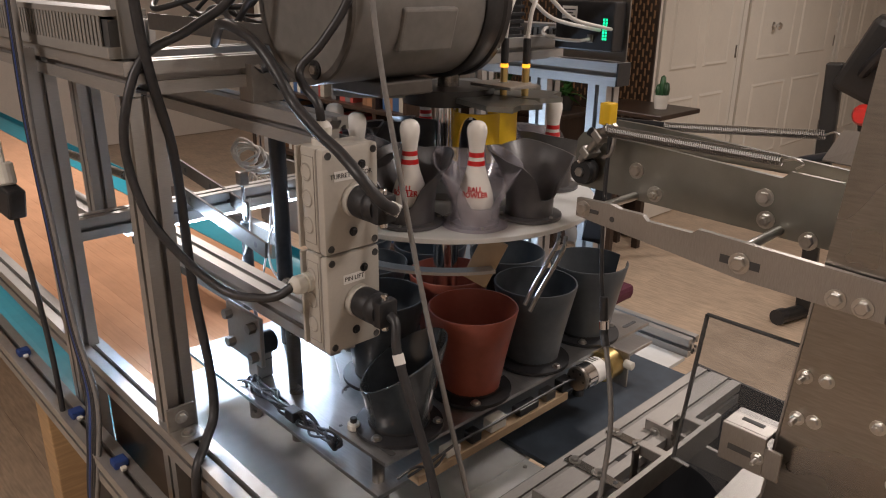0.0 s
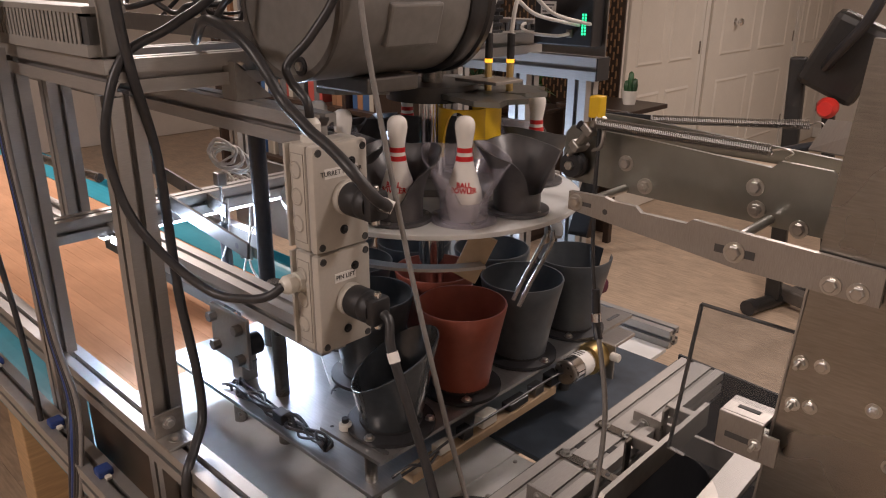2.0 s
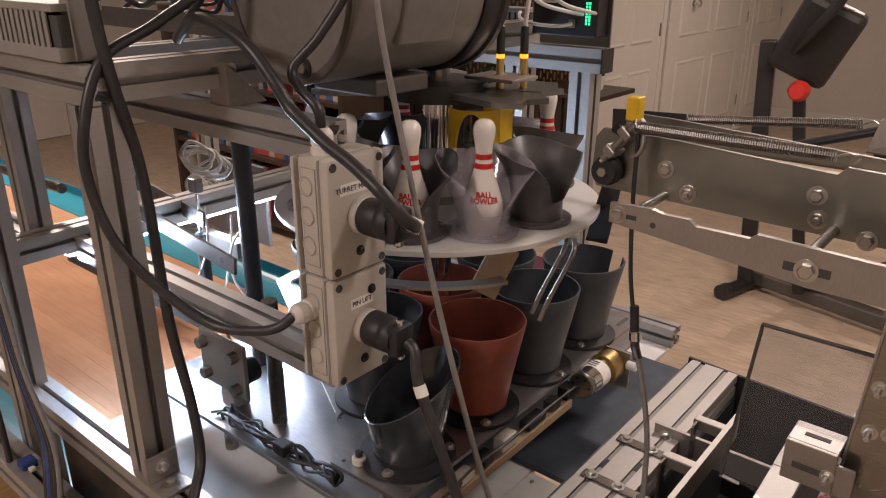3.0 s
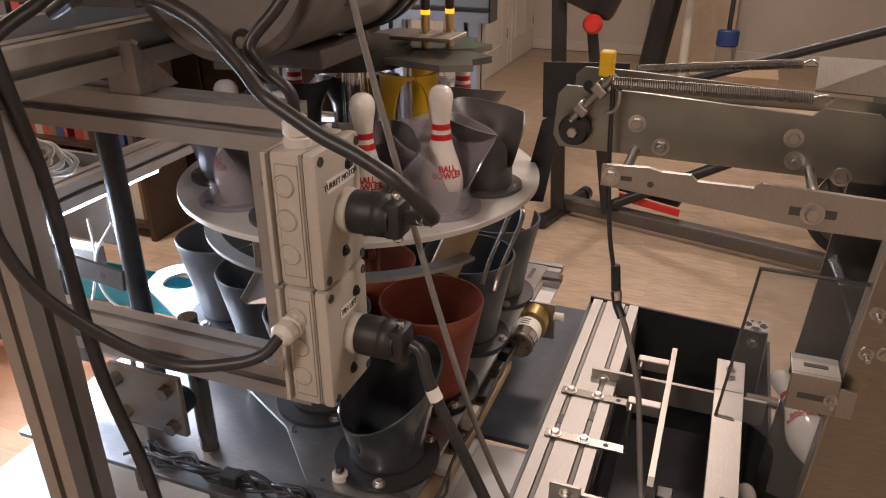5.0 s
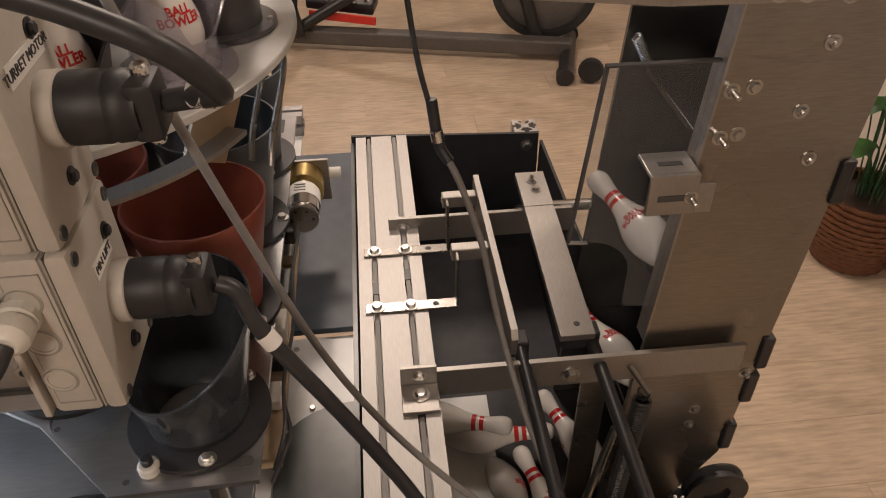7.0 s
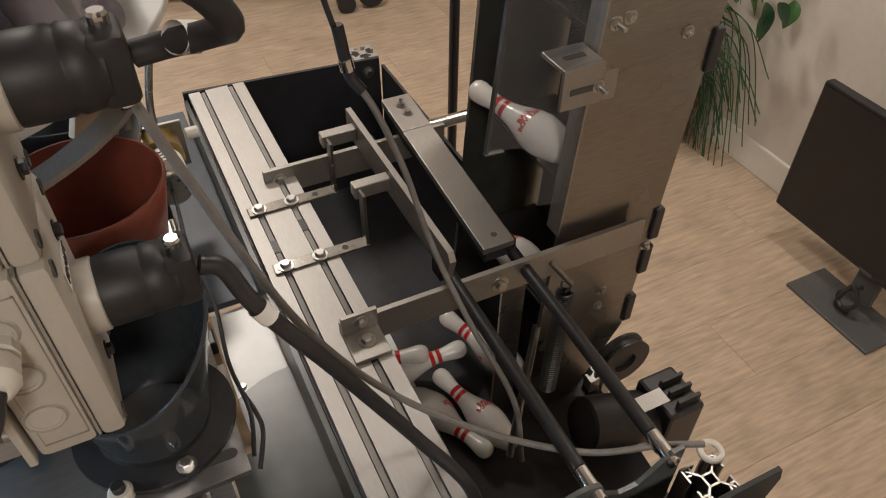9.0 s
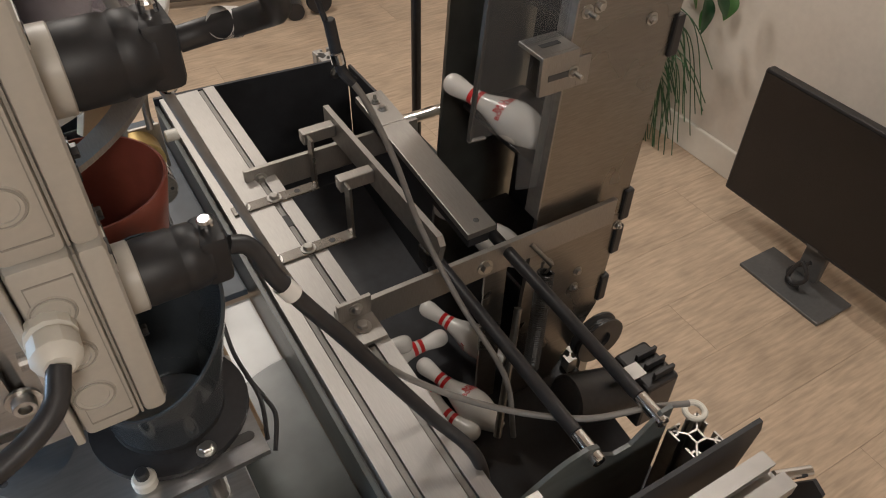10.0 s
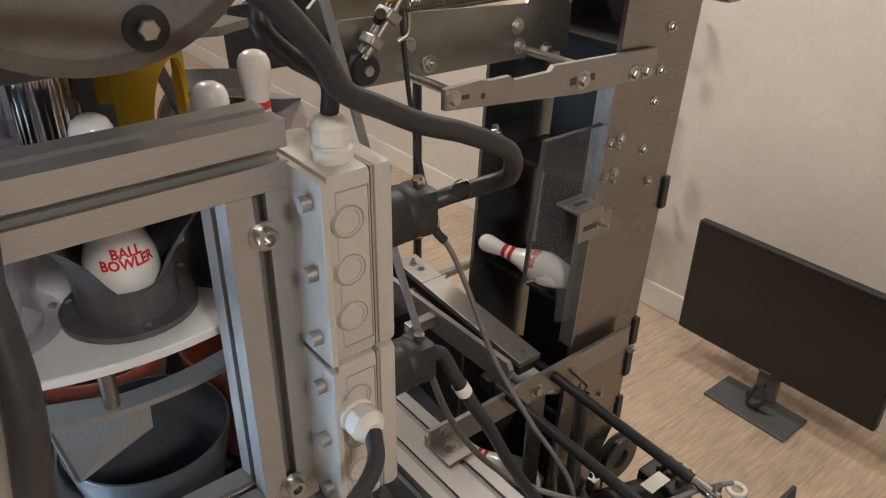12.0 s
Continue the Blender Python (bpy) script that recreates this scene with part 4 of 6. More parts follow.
for z in (0.70, 0.765, 0.60, 1.02):
    part("side_tab", B((0.004 + lean(z), 0.770, z - 0.030), (0.020 + lean(z), 0.79, z + 0.024), 0.003), BLACK, tower, "black plastic side tab")
for y in (0.79, 0.99):
    profile_bar("leg", (-0.02, y, 0.0), (-0.02, y, 0.44), parent=tower)
tower_bracket = part("top_bracket", B((0.045, 0.74, 1.30), (0.075, 0.79, 1.35), 0.002), MILL, tower)

# clear guard on the tower's open side
pts = [(-0.240, 1.155), (-0.257, 0.955), (-0.235, 0.953)] + [(-0.235 + 0.052 * math.sin(math.pi / 2 * i / 8), 0.901 + 0.052 * math.cos(math.pi / 2 * i / 8)) for i in range(1, 9)] + [(-0.183, 0.856), (-0.141, 0.846), (-0.118, 1.155)]
guard = tagged(part("acrylic_guard", flat_xz(pts, 0.7835, 0.7875), ACRYL), "clear acrylic guard sheet with a curved cut-out", "acrylic guard")
guard.visible_shadow = False
part("sealed_edge", flat_xz([(-0.2408, 1.156), (-0.2578, 0.954), (-0.2550, 0.954), (-0.2380, 1.156)], 0.7825, 0.7885), INK, guard, "dark sawn edge")
part("lower_edge", flat_xz([(-0.2578, 0.9535), (-0.2350, 0.9515), (-0.2350, 0.9500), (-0.2578, 0.9520)], 0.7828, 0.7882), GREYCABLE, guard, "frosted sawn edge")
part("top_edge", flat_xz([(-0.2405, 1.1548), (-0.1180, 1.1548), (-0.1180, 1.1568), (-0.2405, 1.1568)], 0.7825, 0.7885), INK, guard, "dark sawn edge")
clampb = thing("angle_clamp", "short slotted aluminium angle holding the acrylic guard", "angle bracket")
part("top_leg", B((-0.190, 0.760, 1.046), (-0.140, 0.800, 1.051), 0.001), MILL, clampb)
part("front_leg", B((-0.190, 0.755, 1.004), (-0.140, 0.760, 1.051), 0.001), MILL, clampb)
part("slot", B((-0.180, 0.7543, 1.021), (-0.152, 0.7555, 1.028), 0.0), INK, clampb)
part("slot", B((-0.177, 0.774, 1.0505), (-0.152, 0.781, 1.0516), 0.0), INK, clampb)
part("tab", B((-0.140, 0.7555, 1.004), (-0.122, 0.760, 1.040), 0.001), MILL, clampb)
bolt("bolt", (-0.146, 0.755, 1.0245), (0, -1, 0), 0.0048, clampb, stick=0.014)
place_pin((-0.121, 0.802, 0.893), 150, (-0.050, 0.150, 0.020))
place_pin((-0.132, 0.800, 0.691), 200, (-0.052, 0.150, 0.012))

# small spring and lever high in the tower
tagged(part("small_spring", coil(bmesh.new(), (-0.140, 0.985, 1.095), (-0.120, 0.985, 1.060), 0.006, 0.0011, 14), ZINC), "short zinc coil spring on the rear plate", "coil spring")

# ---- rail and arms ----
rail = thing("double_rail", "wide double-slot silver aluminium rail", "aluminium rail")
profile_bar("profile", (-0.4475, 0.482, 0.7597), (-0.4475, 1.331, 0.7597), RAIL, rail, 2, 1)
for x in (-0.46975, -0.42525):
    part("slot_strip", B((x - 0.0031, 0.483, 0.7690), (x + 0.0031, 1.330, 0.7795), 0.0004), GREYDUCT, rail, "grey slot cover strip")
for x, y in ((-0.46975, 0.93), (-0.42525, 0.955), (-0.42525, 0.72)):
    part("slot_nut", B((x - 0.0044, y - 0.012, 0.768), (x + 0.0044, y + 0.012, 0.7803), 0.0005), BLACK, rail, "dark slot nut")
for y in (0.886, 1.002):
    br = thing("offset_bracket", "bent steel strap bracket bolted to the rail", "bracket", "offset brackets")
    part("strap", B((-0.484, y - 0.009, 0.7823), (-0.362, y + 0.009, 0.7853), 0.0008), STEEL, br)
    part("upright", B((-0.366, y - 0.007, 0.7853), (-0.362, y + 0.009, 0.862), 0.0008), STEEL, br)
    part("tongue", B((-0.370, y + 0.010, 0.846), (-0.3225, y + 0.026, 0.864), 0.0015), MILL, br)
    for x in (-0.469, -0.425):
        bolt("bolt", (x, y, 0.7853), (0, 0, 1), 0.0066, br)
    part("hole", turned(bmesh.new(), [(0, 0), (0.004, 0)], 16, Matrix.Translation((-0.392, y, 0.7856))), INK, br)
    bolt("bolt", (-0.366, y + 0.018, 0.855), (-1, 0, 0), 0.005, br)
tagged(part("kicker_bar", flat_yz([(0.735, 0.862), (0.742, 0.832), (1.052, 0.832), (1.052, 0.872), (0.742, 0.872)], -0.3222, -0.3145), MILL), "flat aluminium kicker bar standing on edge", "flat bar")
for y, x1, name in ((0.755, -0.030, "near"), (1.056, -0.170, "far")):
    arm = thing("cross_bar", "flat aluminium cross arm bolted to the rail", "flat bar", "cross arms")
    part("bar", B((-0.446, y, 0.757), (x1, y + 0.007, 0.800), 0.0006), MILL, arm)
    if name == "near":
        part("angle_foot", B((-0.446, y - 0.046, 0.7825), (-0.404, y - 0.0005, 0.7875), 0.0006), MILL, arm)
        part("angle_leg", B((-0.446, y - 0.006, 0.7876), (-0.404, y - 0.0005, 0.815), 0.0006), MILL, arm)
        bolt("bolt", (-0.424, y - 0.022, 0.7875), (0, 0, 1), 0.0068, arm)
        bolt("bolt", (-0.424, y - 0.006, 0.803), (0, -1, 0), 0.0055, arm)
        bolt("bolt", (-0.243, y, 0.776), (0, -1, 0), 0.0075, arm)
    else:
        bolt("bolt", (-0.425, y, 0.782), (0, -1, 0), 0.0068, arm)
        part("pivot_rod", rod(bmesh.new(), (-0.20, y + 0.02, 0.79), (-0.10, y + 0.02, 0.79), 0.009, 20), CHROME, arm)
slab = thing("pusher_slab", "worn flat aluminium bar across the arms", "flat bar")
tilt = pose(0, 0.785, 0.8005, 5.0)
part("bar", B((-0.2515, 0.0, 0.0), (-0.2085, 0.240, 0.010), 0.0008, tilt), MILL, slab)
part("end_piece", B((-0.2515, 0.2405, 0.0), (-0.2085, 0.318, 0.0105), 0.0008, tilt), MILL, slab)
part("under_channel", B((-0.246, 0.004, -0.020), (-0.214, 0.30, -0.0005), 0.001, tilt), BLACKSHEET, slab)
bolt("bolt", tilt @ Vector((-0.230, 0.295, 0.0105)), (0, 0, 1), 0.005, slab, stick=0.012)
bolt("bolt", tilt @ Vector((-0.228, 0.275, 0.0105)), (0, 0, 1), 0.005, slab)
part("screw", turned(bmesh.new(), [(0, 0.0006), (0.0022, 0.0006), (0.004, 0.0002)], 16, tilt @ Matrix.Translation((-0.228, 0.018, 0.010))), INK, slab)
for a, b in (((-0.2085, 0.800, 0.788), (-0.205, 0.470, 0.771)), ((-0.300, 0.786, 0.796), (-0.296, 0.466, 0.777))):
    rd = thing("guide_rod", "glossy black guide rod with bare steel tip", "guide rod", "guide rods")
    a, b = Vector(a), Vector(b)
    t = a + (b - a) * 0.88
    part("sleeve", rod(bmesh.new(), a, t, 0.0080, 20), BLACK, rd, "", 40)
    part("tip", rod(bmesh.new(), t, b, 0.0080, 20, 0.0015), CHROME, rd, "bare steel tip", 40)
    part("clevis", B((a.x - 0.011, a.y - 0.004, a.z - 0.013), (a.x + 0.011, a.y + 0.020, a.z + 0.010), 0.002), BLACK, rd)
tsp = thing("return_spring", "dark extension spring hooked on a threaded rod", "coil spring")
part("coil", coil(bmesh.new(), (-0.153, 0.740, 0.735), (-0.170, 0.722, 0.560), 0.0105, 0.0019, 44), GYM, tsp)
part("hook", tube(bmesh.new(), [(-0.153, 0.740, 0.733), (-0.146, 0.738, 0.745), (-0.150, 0.738, 0.758), (-0.160, 0.740, 0.757), (-0.160, 0.741, 0.746)], 0.0018), STEEL, tsp)
part("threaded_rod", rod(bmesh.new(), (-0.172, 0.755, 0.782), (-0.150, 0.735, 0.752), 0.0035), STEEL, tsp)

# ---- bin round the elevator's foot ----
bin_thing = thing("pin_bin", "black sheet bin collecting fallen pins", "pin bin")
part("end_plate", flat_xz([(-0.500, 0.45), (-0.500, 0.784), (-0.163, 0.768), (-0.157, 0.45)], 1.332, 1.338), BLACKSHEET, bin_thing, "black end plate")
part("side_panel", flat_yz([(0.40, 0.20), (0.40, 0.772), (1.331, 0.772), (1.331, 0.40)], -0.5015, -0.4955), GREENGREY, bin_thing, "scuffed dark grey side panel")
part("floor_sheet", flat_yz([(0.49, 0.36), (1.33, 0.50), (1.33, 0.506), (0.49, 0.366)], -0.494, -0.02), BLACKSHEET, bin_thing)
part("inner_wall", B((-0.404, 0.50, 0.36), (-0.400, 1.33, 0.735)), BLACKSHEET, bin_thing)
part("right_wall", B((-0.160, 1.008, 0.44), (-0.155, 1.33, 0.755)), BLACKSHEET, bin_thing)
stub = thing("end_post", "silver T-slot aluminium post behind the bin end plate", "aluminium post")
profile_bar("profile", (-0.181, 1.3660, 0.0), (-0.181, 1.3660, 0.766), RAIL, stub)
bolt("bolt", (-0.184, 1.332, 0.745), (0, -1, 0), 0.0075, bin_thing)
bolt("bolt", (-0.190, 1.332, 0.60), (0, -1, 0), 0.0075, bin_thing)
for p, d, s in (((-0.441, 0.944, 0.490), (0.939, -0.325, 0.116), 20), ((-0.381, 0.908, 0.465), (0.993, -0.078, 0.087), 90), ((-0.215, 0.717, 0.444), (-0.296, 0.951, 0.090), 200), ((-0.310, 0.889, 0.426), (0.335, -0.939, 0.082), 120), ((-0.152, 0.798, 0.484), (-0.384, 0.919, 0.089), 60)):
    place_pin(p, s, d)
part("pale_liner", flat_yz([(0.52, 0.3720), (1.00, 0.4520), (1.00, 0.4550), (0.52, 0.3750)], -0.398, -0.300), PIT, bin_thing, "pale plastic liner sheet")
tagged(part("steel_channel", prism(bmesh.new(), [(-0.214, 0.792), (-0.178, 0.792), (-0.178, 0.812), (-0.182, 0.812), (-0.182, 0.796), (-0.214, 0.796)], 0.42, 0.735), STEEL), "folded steel channel standing in the bin", "steel channel")
tagged(part("diagonal_stay", rod(bmesh.new(), (-0.235, 0.70, 0.46), (-0.165, 0.772, 0.64), 0.006, 12), STEEL), "slanting steel stay under the guide rods", "steel stay")
curve = [(-0.428, 0.30), (-0.428, 0.748)] + [(-0.400 + 0.095 * i / 8, 0.750 + 0.042 * math.sin(math.pi / 2 * i / 8)) for i in range(9)] + [(-0.290, 0.786), (-0.280, 0.762), (-0.262, 0.748), (-0.240, 0.748), (-0.215, 0.772), (-0.205, 0.782), (-0.190, 0.782), (-0.190, 0.30)]
tagged(part("front_guard", flat_xz(curve, 0.476, 0.481), GREENGREY), "dark grey sheet guard with a curved top edge", "black sheet")
post = thing("corner_post", "silver T-slot aluminium corner post, open at the top", "aluminium post")
hb, wt = 0.0222, 0.0024
for k in range(4):
    turn = Matrix.Translation((-0.166, 0.452, 0)) @ pose(0, 0, 0, 0, 0, 90 * k)
    part("core_wall", B((-0.0062, 0.0052, 0), (0.0062, 0.0052 + wt, 0.742), 0, turn), ZINC, post)
    part("diagonal_web", B((0.0075, -wt / 2, 0.0001), (0.0255, wt / 2, 0.7419), 0, turn @ pose(0, 0, 0, 0, 0, 45)), ZINC, post)
    for m in (turn, turn @ Matrix(((0, 1, 0, 0), (1, 0, 0, 0), (0, 0, 1, 0), (0, 0, 0, 1)))):
        part("lip", B((0.0050, hb - wt, 0.0002), (hb, hb, 0.7418), 0, m), ZINC, post)
        part("inner_lip", B((0.0110, hb - 0.0075, 0.0003), (0.0110 + wt, hb - wt, 0.7417), 0, m), ZINC, post)
part("cable_gland", tube(bmesh.new(), [(-0.146 + 0.011 * math.cos(0.7 * i), 0.476 + 0.011 * math.sin(0.7 * i), 0.744) for i in range(10)], 0.0036), WHITEPART, post, "white cable ring")
tagged(part("side_fin", flat_xz([(-0.345, 0.40), (-0.345, 0.787), (-0.125, 0.787), (-0.118, 0.765), (-0.15, 0.62), (-0.15, 0.40)], 0.415, 0.420), BLACKSHEET), "black sheet fin beside the corner post", "black sheet")
tagged(part("end_fin", flat_yz([(0.335, 0.60), (0.335, 0.748), (0.350, 0.756), (0.378, 0.70), (0.378, 0.60)], -0.112, -0.107), BLACKSHEET), "black sheet fin on the rail end", "black sheet")
tagged(part("axle", rod(bmesh.new(), (-0.139, 0.374, 0.752), (-0.100, 0.360, 0.75), 0.006), CHROME), "bright steel axle stub", "axle")

# lift motor with pulley at the tower's foot
lm = thing("lift_motor", "black gear motor with a belt pulley at the tower foot", "motor")
part("body", rod(bmesh.new(), (-0.13, 0.68, 0.50), (0.02, 0.66, 0.46), 0.040, 32, 0.004), BLACK, lm, "", 40)
part("gearbox", B((-0.02, 0.62, 0.42), (0.045, 0.70, 0.52), 0.006), BLACK, lm)
part("pulley", turned(bmesh.new(), [(0, 0), (0.046, 0), (0.046, 0.004), (0.040, 0.008), (0.040, 0.014), (0.046, 0.018), (0.046, 0.022), (0.020, 0.022), (0.018, 0.016), (0, 0.016)], 40, Matrix.Translation((0.002, 0.772, 0.488)) @ Euler((radians(90), 0, 0)).to_matrix().to_4x4()), BLACK, lm, "black belt pulley", 40)
part("rating_plate", B((-0.06, 0.640, 0.535), (-0.01, 0.665, 0.5365)), LABEL, lm)
for k in range(3):
    part("cooling_rib", B((0.0, 0.63 + 0.02 * k, 0.521), (0.04, 0.636 + 0.02 * k, 0.535), 0.001), BLACK, lm)

# ---- infeed chute above ----
chute = thing("infeed_chute", "galvanised sheet infeed chute with rollers and springs", "pin chute")
fr = [(-0.487, 1.246), (-0.495, 1.260), (-0.492, 1.310), (-0.483, 1.321), (-0.392, 1.319), (-0.212, 1.309), (-0.203, 1.318), (-0.148, 1.316), (-0.130, 1.296), (-0.130, 1.240)]
part("front_plate", flat_xz(fr, 0.860, 0.866), GALV, chute, "dull galvanised side plate")
part("rear_plate", flat_xz([(-0.470, 1.246), (-0.487, 1.262), (-0.484, 1.322), (-0.474, 1.331), (-0.415, 1.330), (-0.210, 1.319), (-0.130, 1.314), (-0.130, 1.240)], 0.924, 0.930), GALV, chute)
part("belt", B((-0.450, 0.868, 1.284), (-0.140, 0.922, 1.302), 0.008), BOARD, chute, "cream conveyor belt")
for x in (-0.445, -0.145):
    part("end_roller", rod(bmesh.new(), (x, 0.868, 1.286), (x, 0.922, 1.286), 0.017, 24), BLACK, chute)
part("roller", turned(bmesh.new(), [(0, 0), (0.019, 0), (0.019, 0.006), (0.016, 0.008), (0.016, 0.016), (0.0, 0.016)], 32, Matrix.Translation((-0.467, 0.852, 1.272)) @ Euler((radians(90), 0, 0)).to_matrix().to_4x4()), RUBBER, chute, "black rubber wheel", 40)
bolt("bolt", (-0.467, 0.836, 1.272), (0, -1, 0), 0.0065, chute, washer=False)
for x, z, st in ((-0.396, 1.283, 0), (-0.366, 1.258, 0.01), (-0.227, 1.2835, 0), (-0.222, 1.258, 0.01), (-0.172, 1.245, 0)):
    bolt("bolt", (x, 0.860, z), (0, -1, 0), 0.0070, chute, stick=st)
for x in (-0.395, -0.205):
    part("spacer", rod(bmesh.new(), (x, 0.777, 1.249), (x, 0.860, 1.249), 0.0055, 16), ZINC, chute)
arm_outline = [(-0.418, 1.237), (-0.418, 1.260), (-0.368, 1.262), (-0.355, 1.259), (-0.325, 1.259), (-0.318, 1.253), (-0.262, 1.253), (-0.255, 1.259), (-0.060, 1.252), (-0.060, 1.214), (-0.200, 1.216)]
bar = thing("support_bar", "notched aluminium support bar bolted to the tower", "support bar")
part("bar", flat_xz(arm_outline, 0.765, 0.772), MILL, bar)
for x, z, r in ((-0.407, 1.248, 0.0068), (-0.204, 1.234, 0.0078), (-0.105, 1.225, 0.0068), (-0.080, 1.224, 0.0068)):
    bolt("bolt", (x, 0.765, z), (0, -1, 0), r, bar)
part("slot", B((-0.226, 0.7643, 1.230), (-0.182, 0.7655, 1.239)), INK, bar)
part("slot", B((-0.399, 0.7643, 1.245), (-0.385, 0.7655, 1.250)), INK, bar)
part("hole", turned(bmesh.new(), [(0, 0), (0.0035, 0)], 16, Matrix.Translation((-0.365, 0.7648, 1.244)) @ Euler((radians(90), 0, 0)).to_matrix().to_4x4()), INK, bar)
sp1 = thing("long_spring", "long zinc extension spring along the chute", "coil spring", "long springs")
part("coil", coil(bmesh.new(), (-0.425, 0.825, 1.336), (-0.216, 0.862, 1.328), 0.0064, 0.0010, 84, 5, 10), SPRING, sp1)
part("hook", tube(bmesh.new(), [(-0.216, 0.862, 1.328), (-0.204, 0.866, 1.331), (-0.196, 0.872, 1.326), (-0.202, 0.868, 1.320)], 0.0012), ZINC, sp1)
sp2 = thing("long_spring", "long zinc extension spring along the chute", "coil spring", "long springs")
part("coil", coil(bmesh.new(), (-0.412, 0.945, 1.328), (-0.222, 0.996, 1.339), 0.0054, 0.0009, 84, 5, 10), SPRING, sp2)
part("hook", tube(bmesh.new(), [(-0.222, 0.996, 1.339), (-0.212, 1.000, 1.343), (-0.204, 1.000, 1.338)], 0.0012), ZINC, sp2)
bent = thing("bent_plate", "bright bent aluminium plate on the chute", "metal plate")
leaf_x = [Vector((-0.206, 0.957, 1.315)), Vector((-0.130, 0.928, 1.319)), Vector((-0.130, 0.962, 1.353)), Vector((-0.204, 1.004, 1.346))]
bm = bmesh.new()
lift = (leaf_x[1] - leaf_x[0]).cross(leaf_x[3] - leaf_x[0]).normalized() * 0.002
lo = [bm.verts.new(v) for v in leaf_x]
hi = [bm.verts.new(v + lift) for v in leaf_x]
bm.faces.new(lo[::-1])
bm.faces.new(hi)
for i in range(4):
    bm.faces.new((lo[i], lo[(i + 1) % 4], hi[(i + 1) % 4], hi[i]))
part("face", bm, MILL, bent)
part("lip", B((-0.206, 0.931, 1.304), (-0.130, 0.957, 1.3065), 0.0005), MILL, bent)
part("hole", turned(bmesh.new(), [(0, 0), (0.0022, 0)], 12, Matrix.Translation(Vector((-0.200, 0.996, 1.3385)) + 1.3 * lift) @ lift.to_track_quat("Z", "Y").to_matrix().to_4x4()), INK, bent)
sb = thing("sensor_bracket", "small slotted aluminium sensor bracket with yellow clip", "sensor bracket")
mm = along((-0.470, 0.842, 1.285), (-0.424, 0.838, 1.342))[0]
for s in (-1, 1):
    part("arm", rod(bmesh.new(), mm @ Vector((0.006 * s, 0, 0.004)), mm @ Vector((0.006 * s, 0, 0.072)), 0.0046, 14, 0.0006), MILL, sb, "", 40)
    part("screw", rod(bmesh.new(), mm @ Vector((0.006 * s, 0, 0.0)), mm @ Vector((0.006 * s, 0, 0.006)), 0.0030, 10), CHROME, sb)
part("jaw", B((-0.015, -0.009, 0.046), (0.013, 0.009, 0.058), 0.002, mm), MILL, sb)
part("jaw", B((-0.013, -0.008, 0.014), (0.013, 0.008, 0.026), 0.002, mm), MILL, sb)
part("hook_strip", tube(bmesh.new(), [(-0.424, 0.836, 1.338), (-0.416, 0.832, 1.325), (-0.418, 0.830, 1.306), (-0.430, 0.832, 1.298)], 0.0028), MILL, sb)
part("clip", B((-0.442, 0.832, 1.340), (-0.426, 0.850, 1.368), 0.002, None), YELLOW, sb, "yellow plastic clip")
part("knob", rod(bmesh.new(), (-0.445, 0.845, 1.320), (-0.452, 0.830, 1.330), 0.006), BLACK, sb)
place_pin((-0.150, 0.930, 1.262), 240, (0.9, 0.05, 0.38))
side = thing("chute_shield", "black sheet shield behind the chute wheel", "black sheet")
part("rear_sheet", flat_xz([(-0.545, 1.238), (-0.548, 1.316), (-0.43, 1.322), (-0.43, 1.238)], 1.010, 1.014), BLACKSHEET, side)
part("side_sheet", flat_xz([(-0.571, 1.110), (-0.543, 1.236), (-0.513, 1.252), (-0.535, 1.112)], 1.000, 1.004), BLACKSHEET, side)
tagged(part("diagonal_bar", rod(bmesh.new(), (-0.42, 1.40, 1.205), (0.02, 1.40, 1.36), 0.008), BLACK), "black round bar slanting behind the chute", "round bar")
tagged(part("bar_stand", rod(bmesh.new(), (0.02, 1.40, 0.0), (0.02, 1.40, 1.37), 0.010), BLACK), "thin black upright holding the slanting bar", "round bar")

# ---- things on the floor ----
mon = thing("monitor", "large black flat computer monitor standing on the floor", "monitor")
x = 0.925
part("housing", B((x, 0.605, 0.128), (x + 0.030, 1.222, 0.508), 0.006), BEZEL, mon)
part("screen", B((x - 0.0025, 0.613, 0.142), (x - 0.0005, 1.214, 0.500)), SCREEN, mon, "switched-off dark screen")
part("badge", B((x - 0.0018, 0.900, 0.131), (x - 0.0003, 0.935, 0.138)), STAND, mon)
part("neck", B((x + 0.032, 0.885, 0.012), (x + 0.055, 0.950, 0.34), 0.004), STAND, mon)
part("base", B((0.848, 0.785, 0.0), (0.985, 1.046, 0.010), 0.002), STAND, mon, "flat grey base plate")
part("power_lead", tube(bmesh.new(), [(0.915, 0.90, 0.10), (0.905, 0.94, 0.05), (0.89, 0.91, 0.03), (0.90, 0.885, 0.06), (0.91, 0.92, 0.09), (0.895, 0.93, 0.025), (0.905, 0.895, 0.018)], 0.006), BLACK, mon, "bundled black lead")


